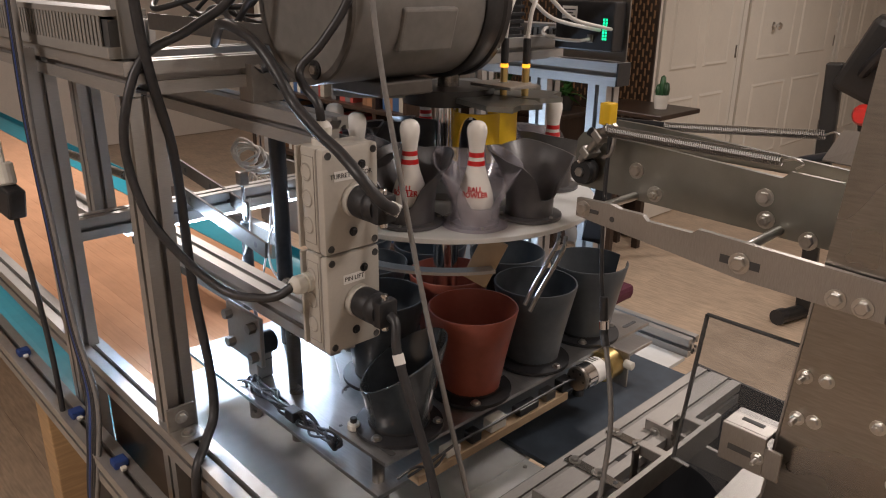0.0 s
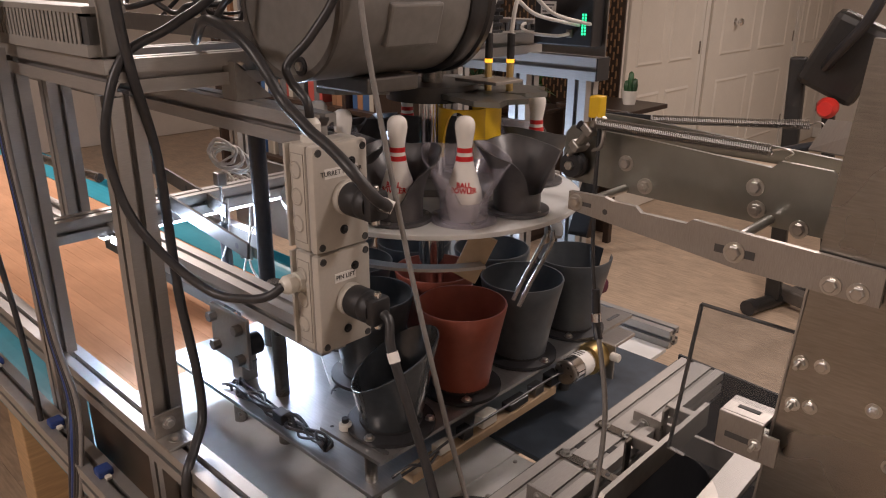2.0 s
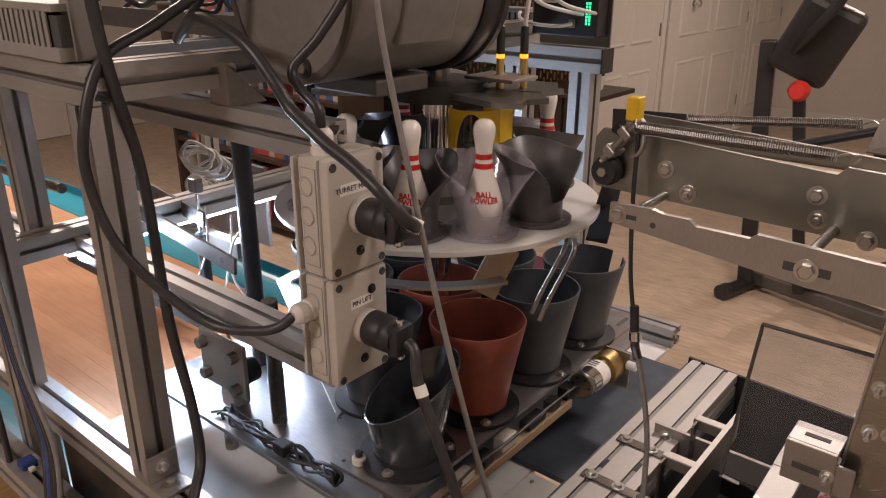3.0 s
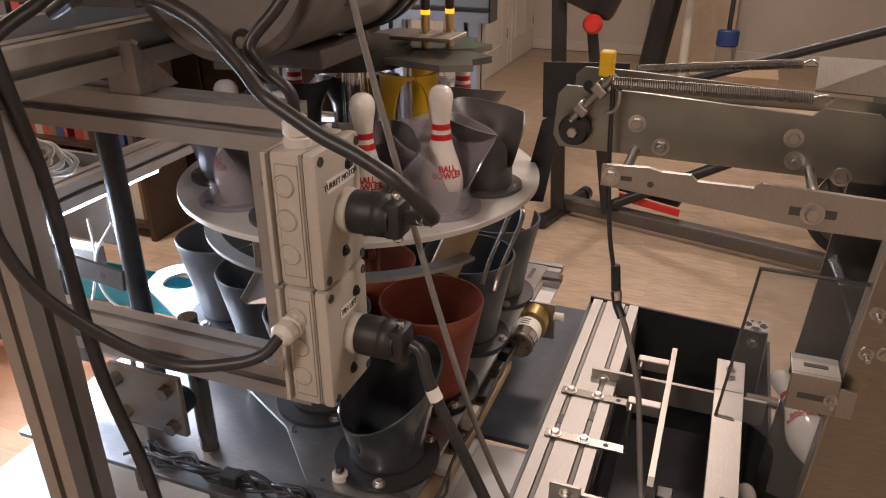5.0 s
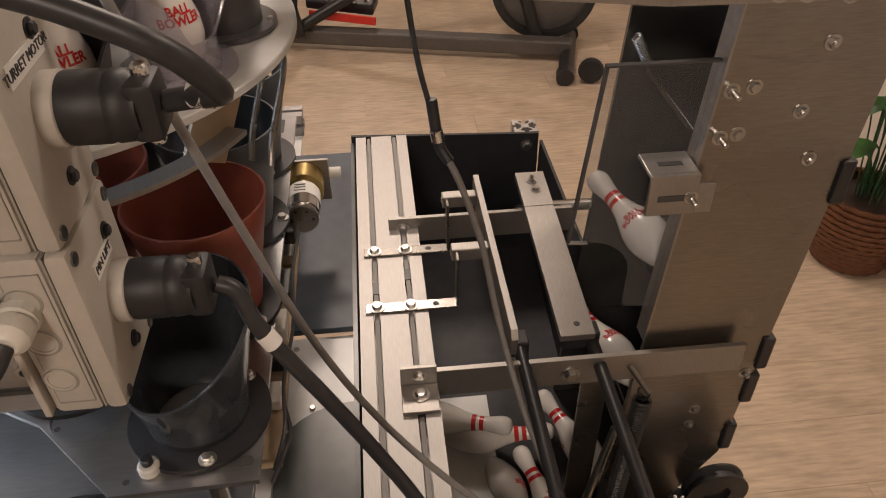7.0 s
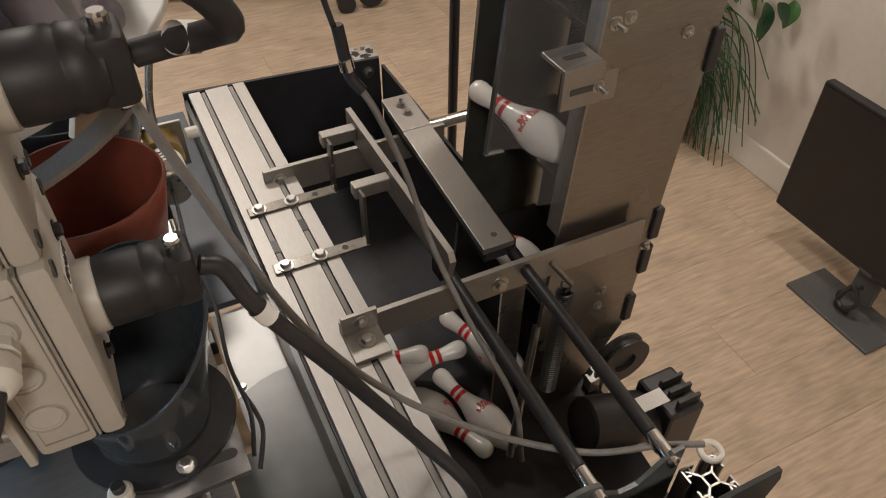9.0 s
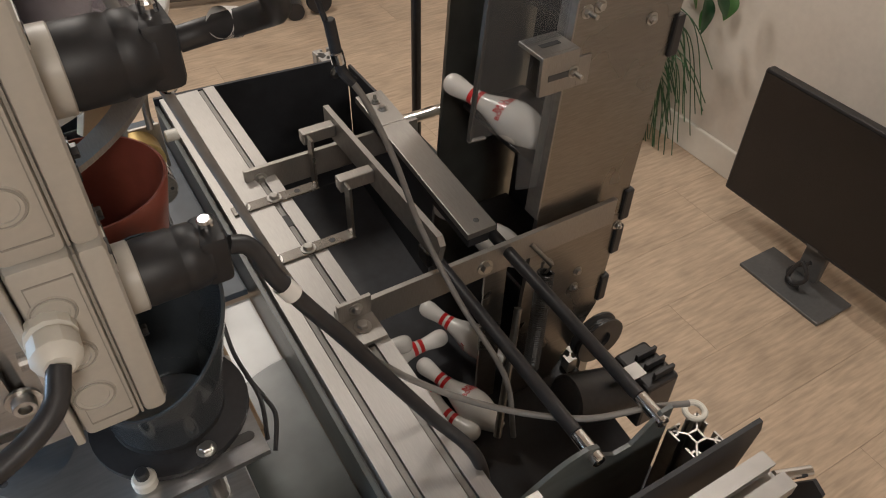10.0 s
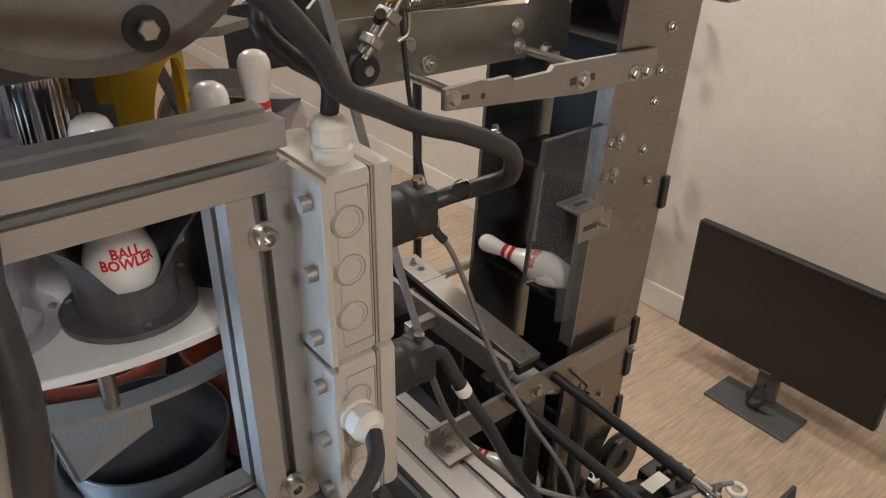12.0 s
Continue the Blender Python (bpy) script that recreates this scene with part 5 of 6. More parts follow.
# ---- plant in a wicker basket ----
def leaf_mesh(length, width, fold=0.25, bend=0.4, n=7):
    """A pointed, folded leaf along +x."""
    bm = bmesh.new()
    rows = []
    for i in range(n + 1):
        t = i / n
        w = width * math.sin(math.pi * min(1, t * 0.96 + 0.03)) ** 0.8 * (1 - 0.35 * t)
        z = -bend * length * t * t
        rows.append([bm.verts.new((length * t, s * w, z + fold * abs(s) * w)) for s in (-1, -0.5, 0, 0.5, 1)])
    for a, b in zip(rows, rows[1:]):
        for k in range(4):
            bm.faces.new((a[k], b[k], b[k + 1], a[k + 1]))
    return bm


def plant(place, height, leaves, label, spread, mat, leaf, seed):
    rng = random.Random(seed)
    p = thing("potted_plant", label, "plant")
    bx, by = place
    bm = bmesh.new()
    for k in range(14):
        r = 0.105 + 0.035 * math.sin(math.pi * k / 16)
        tube(bm, [(bx + r * math.cos(2 * math.pi * i / 40) * (1 + 0.015 * (-1) ** (i + k)), by + r * math.sin(2 * math.pi * i / 40) * (1 + 0.015 * (-1) ** (i + k)), 0.012 + 0.0165 * k) for i in range(41)], 0.0085, 6, smooth=False)
    part("basket", bm, WICKER, p, "brown woven wicker basket", 60)
    part("soil", turned(bmesh.new(), [(0, 0.215), (0.10, 0.21)], 24, Matrix.Translation((bx, by, 0))), DARKWOOD, p)
    me = [mesh("leaf", leaf_mesh(leaf * s, leaf * 0.22 * s), mat, 60) for s in (0.8, 1.0, 1.25)]
    for k in range(leaves):
        a = rng.uniform(0, 2 * math.pi)
        h = 0.22 + height * rng.random() ** 0.8
        r = spread * (0.25 + 0.75 * rng.random())
        q = Vector((min(bx + r * math.cos(a), XW - 0.05), by + r * math.sin(a), h))
        ob = new("leaf", me[k % 3])
        turn = a if q.x < XW - 0.12 else rng.choice((1, -1)) * math.pi / 2 + rng.uniform(-0.3, 0.3)
        ob.matrix_world = Matrix.Translation(q) @ Euler((rng.uniform(-0.6, 0.6), rng.uniform(-0.3, 0.7), turn)).to_matrix().to_4x4()
        ob.parent = p
        if k % 2 == 0:
            part("stem", tube(bmesh.new(), [(bx + 0.3 * (q.x - bx), by + 0.3 * (q.y - by), 0.21), (bx + 0.6 * (q.x - bx), by + 0.6 * (q.y - by), 0.22 + 0.7 * (h - 0.2)), tuple(q)], 0.0025, 6, 5), LEAFDARK, p)
    return p


plant((0.945, 1.80), 0.50, 46, "leafy green house plant in a wicker basket by the wall", 0.16, LEAF, 0.13, 4)
frond = thing("hanging_fern", "trailing dark fern fronds hanging beside the wall", "plant")
rng = random.Random(9)
for k in range(70):
    y0, z0 = 1.70 + rng.uniform(-0.05, 0.08), 0.40 + rng.uniform(-0.12, 0.12)
    y1, z1 = y0 - rng.uniform(0.0, 0.24), z0 - rng.uniform(0.12, 0.40)
    part("frond", tube(bmesh.new(), [(0.97, y0, z0), (1.0, (y0 + y1) / 2 - 0.02, z0 - 0.04), (1.02, y1, max(z1, 0.01))], 0.0017, 5, 6), LEAFDARK, frond)
bigleaf = thing("pothos_vine", "bright green pothos leaves hanging on the wall", "plant")
vine = random.Random(31)
for k in range(44):
    y, z = 1.46 + 0.30 * vine.random(), 0.50 + 0.72 * vine.random()
    size = vine.uniform(0.055, 0.10)
    ob = part("leaf", leaf_mesh(size, size * vine.uniform(0.30, 0.42), 0.35, vine.uniform(0.1, 0.7)), LEAFDARK if k % 3 else LEAF, bigleaf, "", 60)
    ob.matrix_world = Matrix.Translation((1.045 - 0.06 * vine.random(), y, z)) @ pose(0, 0, 0, vine.uniform(-50, 50), vine.uniform(20, 80), -100 + vine.uniform(-60, 60))
part("stem", tube(bmesh.new(), [(1.06, 1.72, 1.22), (1.05, 1.66, 1.0), (1.05, 1.60, 0.8), (1.05, 1.50, 0.64)], 0.003), LEAFDARK, bigleaf)

# ---- exercise bike across the room ----
bike = thing("exercise_bike", "dark steel exercise machine with grey rail and red strap", "exercise machine")
part("floor_rail", B((-0.05, -0.035, 0.0), (1.50, 0.035, 0.07), 0.01, pose(-1.02, 3.62, 0.03, 0, 0, -14)), GYMGREY, bike, "grey steel floor rail")
for px, py in ((-1.02, 3.62), (0.42, 3.26)):
    part("cross_foot", rod(bmesh.new(), (px + 0.06, py + 0.22, 0.035), (px - 0.06, py - 0.22, 0.035), 0.034, 20), GYM, bike)
    for s in (-1, 1):
        part("foot_cap", rod(bmesh.new(), (px - 0.06 * s, py - 0.20 * s, 0.036), (px - 0.07 * s, py - 0.25 * s, 0.036), 0.038, 20), BLACK, bike)
part("upright", B((-0.035, -0.03, 0), (0.035, 0.03, 1.15), 0.01, pose(-1.04, 3.55, 0.05, 0, -3, 10)), GYM, bike)
part("upright", B((-0.025, -0.025, 0), (0.025, 0.025, 0.95), 0.008, pose(-0.78, 3.50, 0.08, 0, -9, 10)), GYM, bike)
part("console", B((-0.12, -0.05, 0), (0.14, 0.05, 0.34), 0.03, pose(-0.98, 3.52, 1.06, 10, 24, 10)), GYM, bike)
part("handle", tube(bmesh.new(), [(-1.02, 3.55, 1.10), (-0.92, 3.42, 1.22), (-0.80, 3.36, 1.38), (-0.74, 3.34, 1.56)], 0.022), BLACK, bike)
part("tension_knob", turned(bmesh.new(), [(0, 0), (0.04, 0), (0.045, 0.03), (0.03, 0.06), (0, 0.06)], 20, Matrix.Translation((-0.905, 3.42, 1.012)) @ Euler((radians(90), 0, 0)).to_matrix().to_4x4()), REDPLASTIC, bike, "red plastic knob", 40)
part("pedal", B((-0.16, -0.055, 0), (0.16, 0.055, 0.05), 0.012, pose(-0.58, 3.60, 0.17, 8, 4, -14)), BLACK, bike, "black pedal")
for k in range(5):
    part("pedal_stud", turned(bmesh.new(), [(0, 0), (0.018, 0), (0.012, 0.012), (0, 0.014)], 12, pose(-0.58, 3.60, 0.17, 8, 4, -14) @ Matrix.Translation((-0.12 + 0.06 * k, -0.01 - 0.02 * (k % 2), 0.05))), CHROME, bike)
part("strap", B((-0.16, -0.070, -0.012), (0.15, -0.058, 0.026), 0.003, pose(-0.56, 3.56, 0.15, 0, 4, -14)), REDPLASTIC, bike, "red strap")
part("flywheel", turned(bmesh.new(), [(0, 0), (0.15, 0), (0.20, 0.012), (0.20, 0.038), (0.15, 0.05), (0, 0.05)], 48, Matrix.Translation((0.33, 3.42, 0.30)) @ pose(0, 0, 0, 90, 0, -14)), GYMGREY, bike, "grey flywheel", 40)
part("wheel_guard", turned(bmesh.new(), [(0.205, -0.01), (0.235, -0.01), (0.235, 0.06), (0.205, 0.06), (0.205, -0.01)], 48, Matrix.Translation((0.33, 3.42, 0.30)) @ pose(0, 0, 0, 90, 0, -14)), GYM, bike, "", 40)
part("stay", rod(bmesh.new(), (0.30, 3.36, 0.06), (0.12, 3.42, 0.62), 0.028), GYM, bike)
part("stay", rod(bmesh.new(), (-0.80, 3.52, 0.10), (0.05, 3.42, 0.60), 0.026), GYM, bike)
part("rear_wheel", turned(bmesh.new(), [(0, 0), (0.05, 0), (0.055, 0.02), (0.05, 0.04), (0, 0.04)], 24, Matrix.Translation((0.47, 3.05, 0.056)) @ pose(0, 0, 0, 90, 0, -14)), RUBBER, bike)

# ---- things against the far wall ----
tagged(part("leaning_board", B((-0.40, -0.012, 0), (0.40, 0.012, 1.9), 0.003, pose(-0.72, 7.9, 0.0, -7, 0, 4)), BOARD), "pale board leaning against the far wall", "board")
vac = thing("upright_vacuum", "upright vacuum cleaner with clear bin and blue cap", "vacuum cleaner")
part("foot", B((-0.15, -0.14, 0.0), (0.15, 0.14, 0.09), 0.03, pose(-0.36, 6.0, 0)), BLACK, vac)
part("bin", rod(bmesh.new(), (-0.36, 6.02, 0.10), (-0.36, 6.06, 0.50), 0.075, 24, 0.01), ACRYL, vac, "clear dust bin", 40)
part("cap", rod(bmesh.new(), (-0.36, 6.06, 0.50), (-0.36, 6.07, 0.62), 0.080, 24, 0.01), BLUECABLE, vac, "blue cap", 40)
part("handle", tube(bmesh.new(), [(-0.36, 6.07, 0.6), (-0.36, 6.10, 0.9), (-0.36, 6.14, 1.15)], 0.018), BLACK, vac)
fan = thing("stand_fan", "white stand fan with a round clear guard", "fan")
part("stand", rod(bmesh.new(), (-0.66, 6.1, 0.03), (-0.66, 6.1, 0.95), 0.035, 20), WHITEPART, fan)
part("foot", turned(bmesh.new(), [(0, 0), (0.20, 0), (0.19, 0.03), (0, 0.04)], 32, Matrix.Translation((-0.66, 6.1, 0))), WHITEPART, fan)
part("guard", turned(bmesh.new(), [(0.0, 0.0), (0.16, 0.005), (0.22, 0.03), (0.22, 0.09), (0.16, 0.11), (0, 0.12)], 40, Matrix.Translation((-0.66, 6.08, 1.08)) @ Euler((radians(90), 0, 0)).to_matrix().to_4x4()), WHITEPART, fan, "round guard", 40)
tagged(part("cardboard_box", B((-0.55, 4.9, 0.0), (-0.02, 5.3, 0.52), 0.004), CARD), "brown cardboard box on the floor", "box")
tagged(part("guitar_case", B((-0.10, -0.07, 0), (0.10, 0.07, 0.95), 0.05, pose(-0.95, 6.2, 0.0, -6, 8, 0)), GYM), "tall dark case standing on the floor", "case")

# ---- side table, cactus, lattice screen and plants near the doors ----
table = thing("side_table", "dark wooden side table beside the doors", "table")
part("tabletop", B((-2.33, 3.46, 0.845), (-1.86, 3.86, 0.870), 0.004), DARKWOOD, table)
for lx in (-2.28, -2.14):
    for ly in (3.51, 3.81):
        part("leg", B((lx - 0.02, ly - 0.02, 0), (lx + 0.02, ly + 0.02, 0.845), 0.003), DARKWOOD, table)
cac = thing("cactus_pot", "small green cactus in a white pot", "plant")
part("pot", turned(bmesh.new(), [(0, 0), (0.032, 0), (0.044, 0.075), (0.040, 0.075), (0.038, 0.062), (0, 0.062)], 24, Matrix.Translation((-2.00, 3.68, 0.871))), TRIM, cac, "white pot", 40)
for dx, h in ((0, 0.12), (0.025, 0.085), (-0.022, 0.07)):
    part("stem", turned(bmesh.new(), [(0.011, 0), (0.018, h * 0.5), (0.013, h * 0.9), (0, h)], 12, Matrix.Translation((-2.00 + dx, 3.68, 0.930))), LEAFDARK, cac, "", 60)
lat = thing("lattice_screen", "dark folding lattice screen with small wooden inserts", "room divider")
dash = mesh("slat", B((-0.0045, -0.004, -0.022), (0.0045, 0.004, 0.022), 0.001), LATTICE)
for (ax, ay), (bx, by) in (((-2.235, 3.965), (-2.56, 3.93)), ((-2.565, 3.93), (-2.99, 3.75)), ((-2.995, 3.75), (-3.42, 3.93))):
    width, turn = math.hypot(bx - ax, by - ay), math.degrees(math.atan2(by - ay, bx - ax))
    panel = part("panel", B((0, -0.009, 0.0), (width, 0.009, 1.95), 0.003), DARKWOOD, lat)
    panel.matrix_world = pose(ax, ay, 0, 0, 0, turn)
    side = 1 if math.cos(radians(turn)) < 0 else -1
    for i in range(int((width - 0.03) / 0.0235)):
        for j in range(15):
            ob = new("slat", dash)
            ob.matrix_world = panel.matrix_world @ Matrix.Translation((0.025 + 0.0235 * i, 0.011 * side, 0.84 + 0.072 * j + (0.036 if i % 2 else 0)))
            ob.parent = panel
            ob.matrix_parent_inverse = panel.matrix_world.inverted()
side_board = thing("sideboard", "low dark wooden sideboard under the screen", "sideboard")
part("plinth", B((-3.30, 3.40, 0.0), (-2.47, 3.66, 0.06), 0.002), DARKWOOD, side_board)
part("carcass", B((-3.35, 3.36, 0.06), (-2.42, 3.68, 0.79), 0.004), DARKWOOD, side_board)
part("top", B((-3.37, 3.34, 0.79), (-2.40, 3.69, 0.815), 0.004), DARKWOOD, side_board)
for dx in (-3.33, -3.02, -2.72):
    part("door", B((dx, 3.343, 0.10), (dx + 0.28, 3.36, 0.77), 0.002), DARKWOOD, side_board)
leafrng = random.Random(77)
for px, hue, length, wide, count in ((-2.52, LEAF, 0.11, 0.036, 22), (-2.98, LEAFDARK, 0.17, 0.014, 24)):
    pl = thing("potted_plant", "small green house plant in a dark pot on the sideboard", "plant", "plants on the sideboard")
    part("pot", turned(bmesh.new(), [(0, 0), (0.05, 0), (0.065, 0.09), (0.06, 0.09), (0.057, 0.075), (0, 0.075)], 24, Matrix.Translation((px, 3.50, 0.8155))), GYM, pl, "", 40)
    for k in range(count):
        lf = part("leaf", leaf_mesh(length * leafrng.uniform(0.7, 1.2), wide, 0.3, leafrng.uniform(0.1, 0.7)), hue, pl)
        lf.matrix_world = Matrix.Translation((px + leafrng.uniform(-0.04, 0.04), 3.50 + leafrng.uniform(-0.04, 0.04), 0.89 + leafrng.uniform(0, 0.18 if wide > 0.02 else 0.02))) @ pose(0, 0, 0, leafrng.uniform(-30, 30), leafrng.uniform(-75, 0), 360 * leafrng.random())
tagged(part("maroon_case", B((-1.62, 2.05, 0.36), (-1.28, 2.40, 0.42), 0.02, None), MAROON), "maroon fabric pad on a stool", "pad")
tagged(part("stool", turned(bmesh.new(), [(0, 0.0), (0.14, 0.0), (0.16, 0.34), (0.17, 0.36), (0, 0.36)], 32, Matrix.Translation((-1.45, 2.23, 0))), PLY), "round pale wooden stool", "stool")


# ---- bookcase beyond the lane ----
shelf = thing("bookcase", "dark wooden bookcase filled with books beyond the lane", "bookcase")
for lo, hi in (((-4.4, 2.55, 0.0), (-4.37, 2.85, 1.95)), ((-2.83, 2.55, 0.0), (-2.80, 2.85, 1.95)), ((-3.10, 2.56, 0.0), (-3.07, 2.85, 1.95))):
    part("side", B(lo, hi, 0.002), DARKWOOD, shelf)
part("back", B((-4.37, 2.852, 0.0), (-2.83, 2.862, 1.95)), DARKWOOD, shelf)
levels = (0.06, 0.44, 0.82, 1.20, 1.58, 1.92)
for z in levels:
    part("shelf", B((-4.37, 2.555, z), (-2.83, 2.851, z + 0.024), 0.002), DARKWOOD, shelf)
rng = random.Random(21)
covers = [material("book_cover", c, 0.5, 0, 0.05, 60, vary=0.2) for c in ((0.55, 0.52, 0.45), (0.03, 0.07, 0.16), (0.20, 0.10, 0.05), (0.30, 0.27, 0.22), (0.10, 0.10, 0.10), (0.28, 0.05, 0.04))]
for z in levels[:-1]:
    x = -4.35
    while x < -2.89:
        w = rng.uniform(0.018, 0.055)
        if rng.random() < 0.80 and not (-3.14 < x < -3.06):
            h = rng.uniform(0.20, 0.31)
            tagged(part("book", B((x, 2.60, z + 0.0245), (x + w - 0.001, 2.80, z + 0.0245 + h), 0.001), rng.choice(covers)), "closed book standing on a bookcase shelf", "book", "books on the shelves")
        x += w

# ---- electrics on the frame ----
def slotted_duct(a, b, w, h, label):
    """A grey cable duct along x with comb slots in its sides."""
    (x0, y, z), x1 = a, b
    d = thing("cable_duct", label, "cable duct")
    part("base", B((x0, y - w / 2, z), (x1, y + w / 2, z + h * 0.25), 0.001), GREYDUCT, d)
    part("lid", B((x0, y - w / 2 - 0.001, z + h * 0.86), (x1, y + w / 2 + 0.001, z + h), 0.001), GREYDUCT, d)
    bm = bmesh.new()
    n = int((x1 - x0) / 0.014)
    for k in range(n):
        for s in (-1, 1):
            box(bm, (x0 + k * 0.014, y + s * (w / 2 - 0.001) - 0.001, z + h * 0.24), (x0 + k * 0.014 + 0.0085, y + s * (w / 2 - 0.001) + 0.001, z + h * 0.87))
    tagged(part("comb", bm, GREYDUCT, d), kind="stuff")
    # black block stands in for the dark hollow behind the comb slots
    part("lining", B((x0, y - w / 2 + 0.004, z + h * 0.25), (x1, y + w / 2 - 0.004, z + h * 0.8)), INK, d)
    return d


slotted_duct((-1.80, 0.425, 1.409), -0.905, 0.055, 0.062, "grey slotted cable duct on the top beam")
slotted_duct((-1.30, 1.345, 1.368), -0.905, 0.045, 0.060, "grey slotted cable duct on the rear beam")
tagged(part("duct_post", B((-0.924, 0.414, 1.408), (-0.904, 0.442, 1.56), 0.002), GREYDUCT), "grey plastic duct end standing on the frame", "duct end")

drv = thing("motor_driver", "black motor driver with green status lights", "motor driver")
part("case", B((-0.858, 1.262, 1.386), (-0.720, 1.300, 1.478), 0.003), BLACK, drv)
part("flange", B((-0.864, 1.3005, 1.367), (-0.712, 1.3045, 1.490), 0.001), STEEL, drv)
part("rating_label", B((-0.842, 1.2612, 1.444), (-0.806, 1.2622, 1.468)), LABEL, drv, "white rating label")
for k in range(2):
    for j in range(7):
        part("status_light", B((-0.744 + 0.006 * k, 1.2608, 1.408 + 0.0058 * j), (-0.7405 + 0.006 * k, 1.2622, 1.4125 + 0.0058 * j)), LED_G, drv, "green status light")
part("socket", B((-0.778, 1.2590, 1.402), (-0.764, 1.2622, 1.417), 0.001), STEEL, drv)
part("lead", tube(bmesh.new(), [(-0.771, 1.259, 1.409), (-0.78, 1.235, 1.406), (-0.82, 1.22, 1.408), (-0.86, 1.23, 1.414), (-0.90, 1.28, 1.42), (-0.93, 1.33, 1.42)], 0.0034), WHITECABLE, drv, "white lead")
for k in range(3):
    part("print_line", B((-0.838, 1.2608, 1.448 + 0.006 * k), (-0.838 + 0.028 - 0.006 * (k % 2), 1.2612, 1.4505 + 0.006 * k)), INK, drv)
stp = thing("stepper_motor", "black ribbed stepper motor above the turret", "motor")
part("body", B((-0.99, 1.13, 1.395), (-0.905, 1.215, 1.50), 0.006), BLACK, stp)
for k in range(6):
    part("rib", B((-0.993, 1.127, 1.405 + 0.014 * k), (-0.902, 1.218, 1.412 + 0.014 * k), 0.001), BLACK, stp)
# proximity sensors with amber lights
for dx, dy in ((0.0, 0.0), (0.026, 0.022)):
    s = thing("proximity_sensor", "threaded steel proximity sensor with an amber light", "sensor", "proximity sensors")
    c = Vector((-0.690 + dx, 0.925 + dy, 0.004))
    part("barrel", rod(bmesh.new(), c + Vector((0, 0, 1.335)), c + Vector((0, 0, 1.385)), 0.0058, 16), BRASS, s)
    part("nut", turned(bmesh.new(), [(0, 1.352), (0.0095, 1.352), (0.0095, 1.358), (0, 1.358)], 6, Matrix.Translation(c)), ZINC, s)
    part("light_ring", rod(bmesh.new(), c + Vector((0, 0, 1.3802)), c + Vector((0, 0, 1.386)), 0.0062, 16), LED_A, s, "amber indicator ring")
    part("plug", rod(bmesh.new(), c + Vector((0, 0, 1.386)), c + Vector((0, 0, 1.425)), 0.0062, 16, 0.001), BLACK, s)
    part("lead", tube(bmesh.new(), [c + Vector((0, 0, 1.425)), c + Vector((0, 0.01, 1.47)), c + Vector((-0.02, 0.06, 1.49)), c + Vector((-0.04, 0.16, 1.45)), c + Vector((-0.06, 0.28, 1.43)), c + Vector((-0.06, 0.35, 1.42))], 0.0034), WHITECABLE, s, "white lead")
tagged(part("sensor_plate", B((-0.725, 0.885, 1.356), (-0.640, 0.950, 1.361), 0.001), MILL), "aluminium plate carrying the sensors", "metal plate")
arm = thing("plate_arm", "dark steel index plate under the big motor", "index plate")
for a in (-5, 40, 85, 130, 175, 220):
    pts = [(0.05, -0.035), (0.15, -0.050), (0.185, -0.030), (0.17, 0.0), (0.185, 0.030), (0.15, 0.050), (0.05, 0.035)]
    part("lobe", prism(bmesh.new(), pts, 1.333, 1.341, Matrix.Translation(TC) @ pose(0, 0, 0, 0, 0, a)), GALV, arm)
part("hub", turned(bmesh.new(), [(0.0, 1.325), (0.075, 1.325), (0.075, 1.350), (0.0, 1.350)], 40, Matrix.Translation(TC)), GYM, arm, "", 40)

# LED bar over the pit
led = thing("led_bar", "cold white LED bar over the pin pit", "LED light")
part("channel", B((-1.425, 0.56, 1.007), (-1.395, 1.16, 1.016), 0.002), ALU, led)
part("diffuser", B((-1.422, 0.565, 1.000), (-1.399, 1.155, 1.007), 0.002), LED_W, led, "glowing diffuser")
profile_bar("beam", (-1.41, 0.45, 1.036), (-1.41, 1.50, 1.036), parent=frame_thing)
profile_bar("beam", (-1.80, 1.50, 1.036), (-0.95, 1.50, 1.036), parent=frame_thing)
# clutter in the bay behind the control boxes
tagged(part("guide_post", rod(bmesh.new(), (-1.11, 0.76, 0.800), (-1.11, 0.76, 1.33), 0.016, 24), BLACK), "glossy black vertical guide post", "guide post")
tagged(part("guide_post", rod(bmesh.new(), (-0.93, 0.66, 0.700), (-0.93, 0.66, 1.02), 0.013, 24), STEEL), "dark steel vertical guide post", "guide post")
bp = thing("bearing_plate", "aluminium bearing plate with rollers under the beam", "bearing plate")
part("plate", B((-0.985, 0.565, 0.905), (-0.875, 0.573, 0.994), 0.002), MILL, bp)
for px, pz in ((-0.970, 0.975), (-0.892, 0.975), (-0.965, 0.925), (-0.890, 0.922)):
    part("bolt", rod(bmesh.new(), (px, 0.552, pz), (px, 0.565, pz), 0.009, 6), STEEL, bp)
for px in (-0.905, -0.955):
    part("roller", rod(bmesh.new(), (px, 0.575, 0.935), (px, 0.605, 0.935), 0.019, 24, 0.002), RUBBER, bp, "", 40)
for k, (cx, cy, cz) in enumerate(((-1.55, 0.95, 1.02), (-1.62, 1.00, 0.98))):
    pts = []
    for i in range(40):
        a = i * 0.62
        pts.append((cx + 0.055 * math.cos(a) + 0.0008 * i, cy + 0.02 * math.sin(a * 0.7), cz + 0.035 * math.sin(a)))
    cable(pts, 0.0032, WHITECABLE, "coiled white cable in the machine bay", 4)
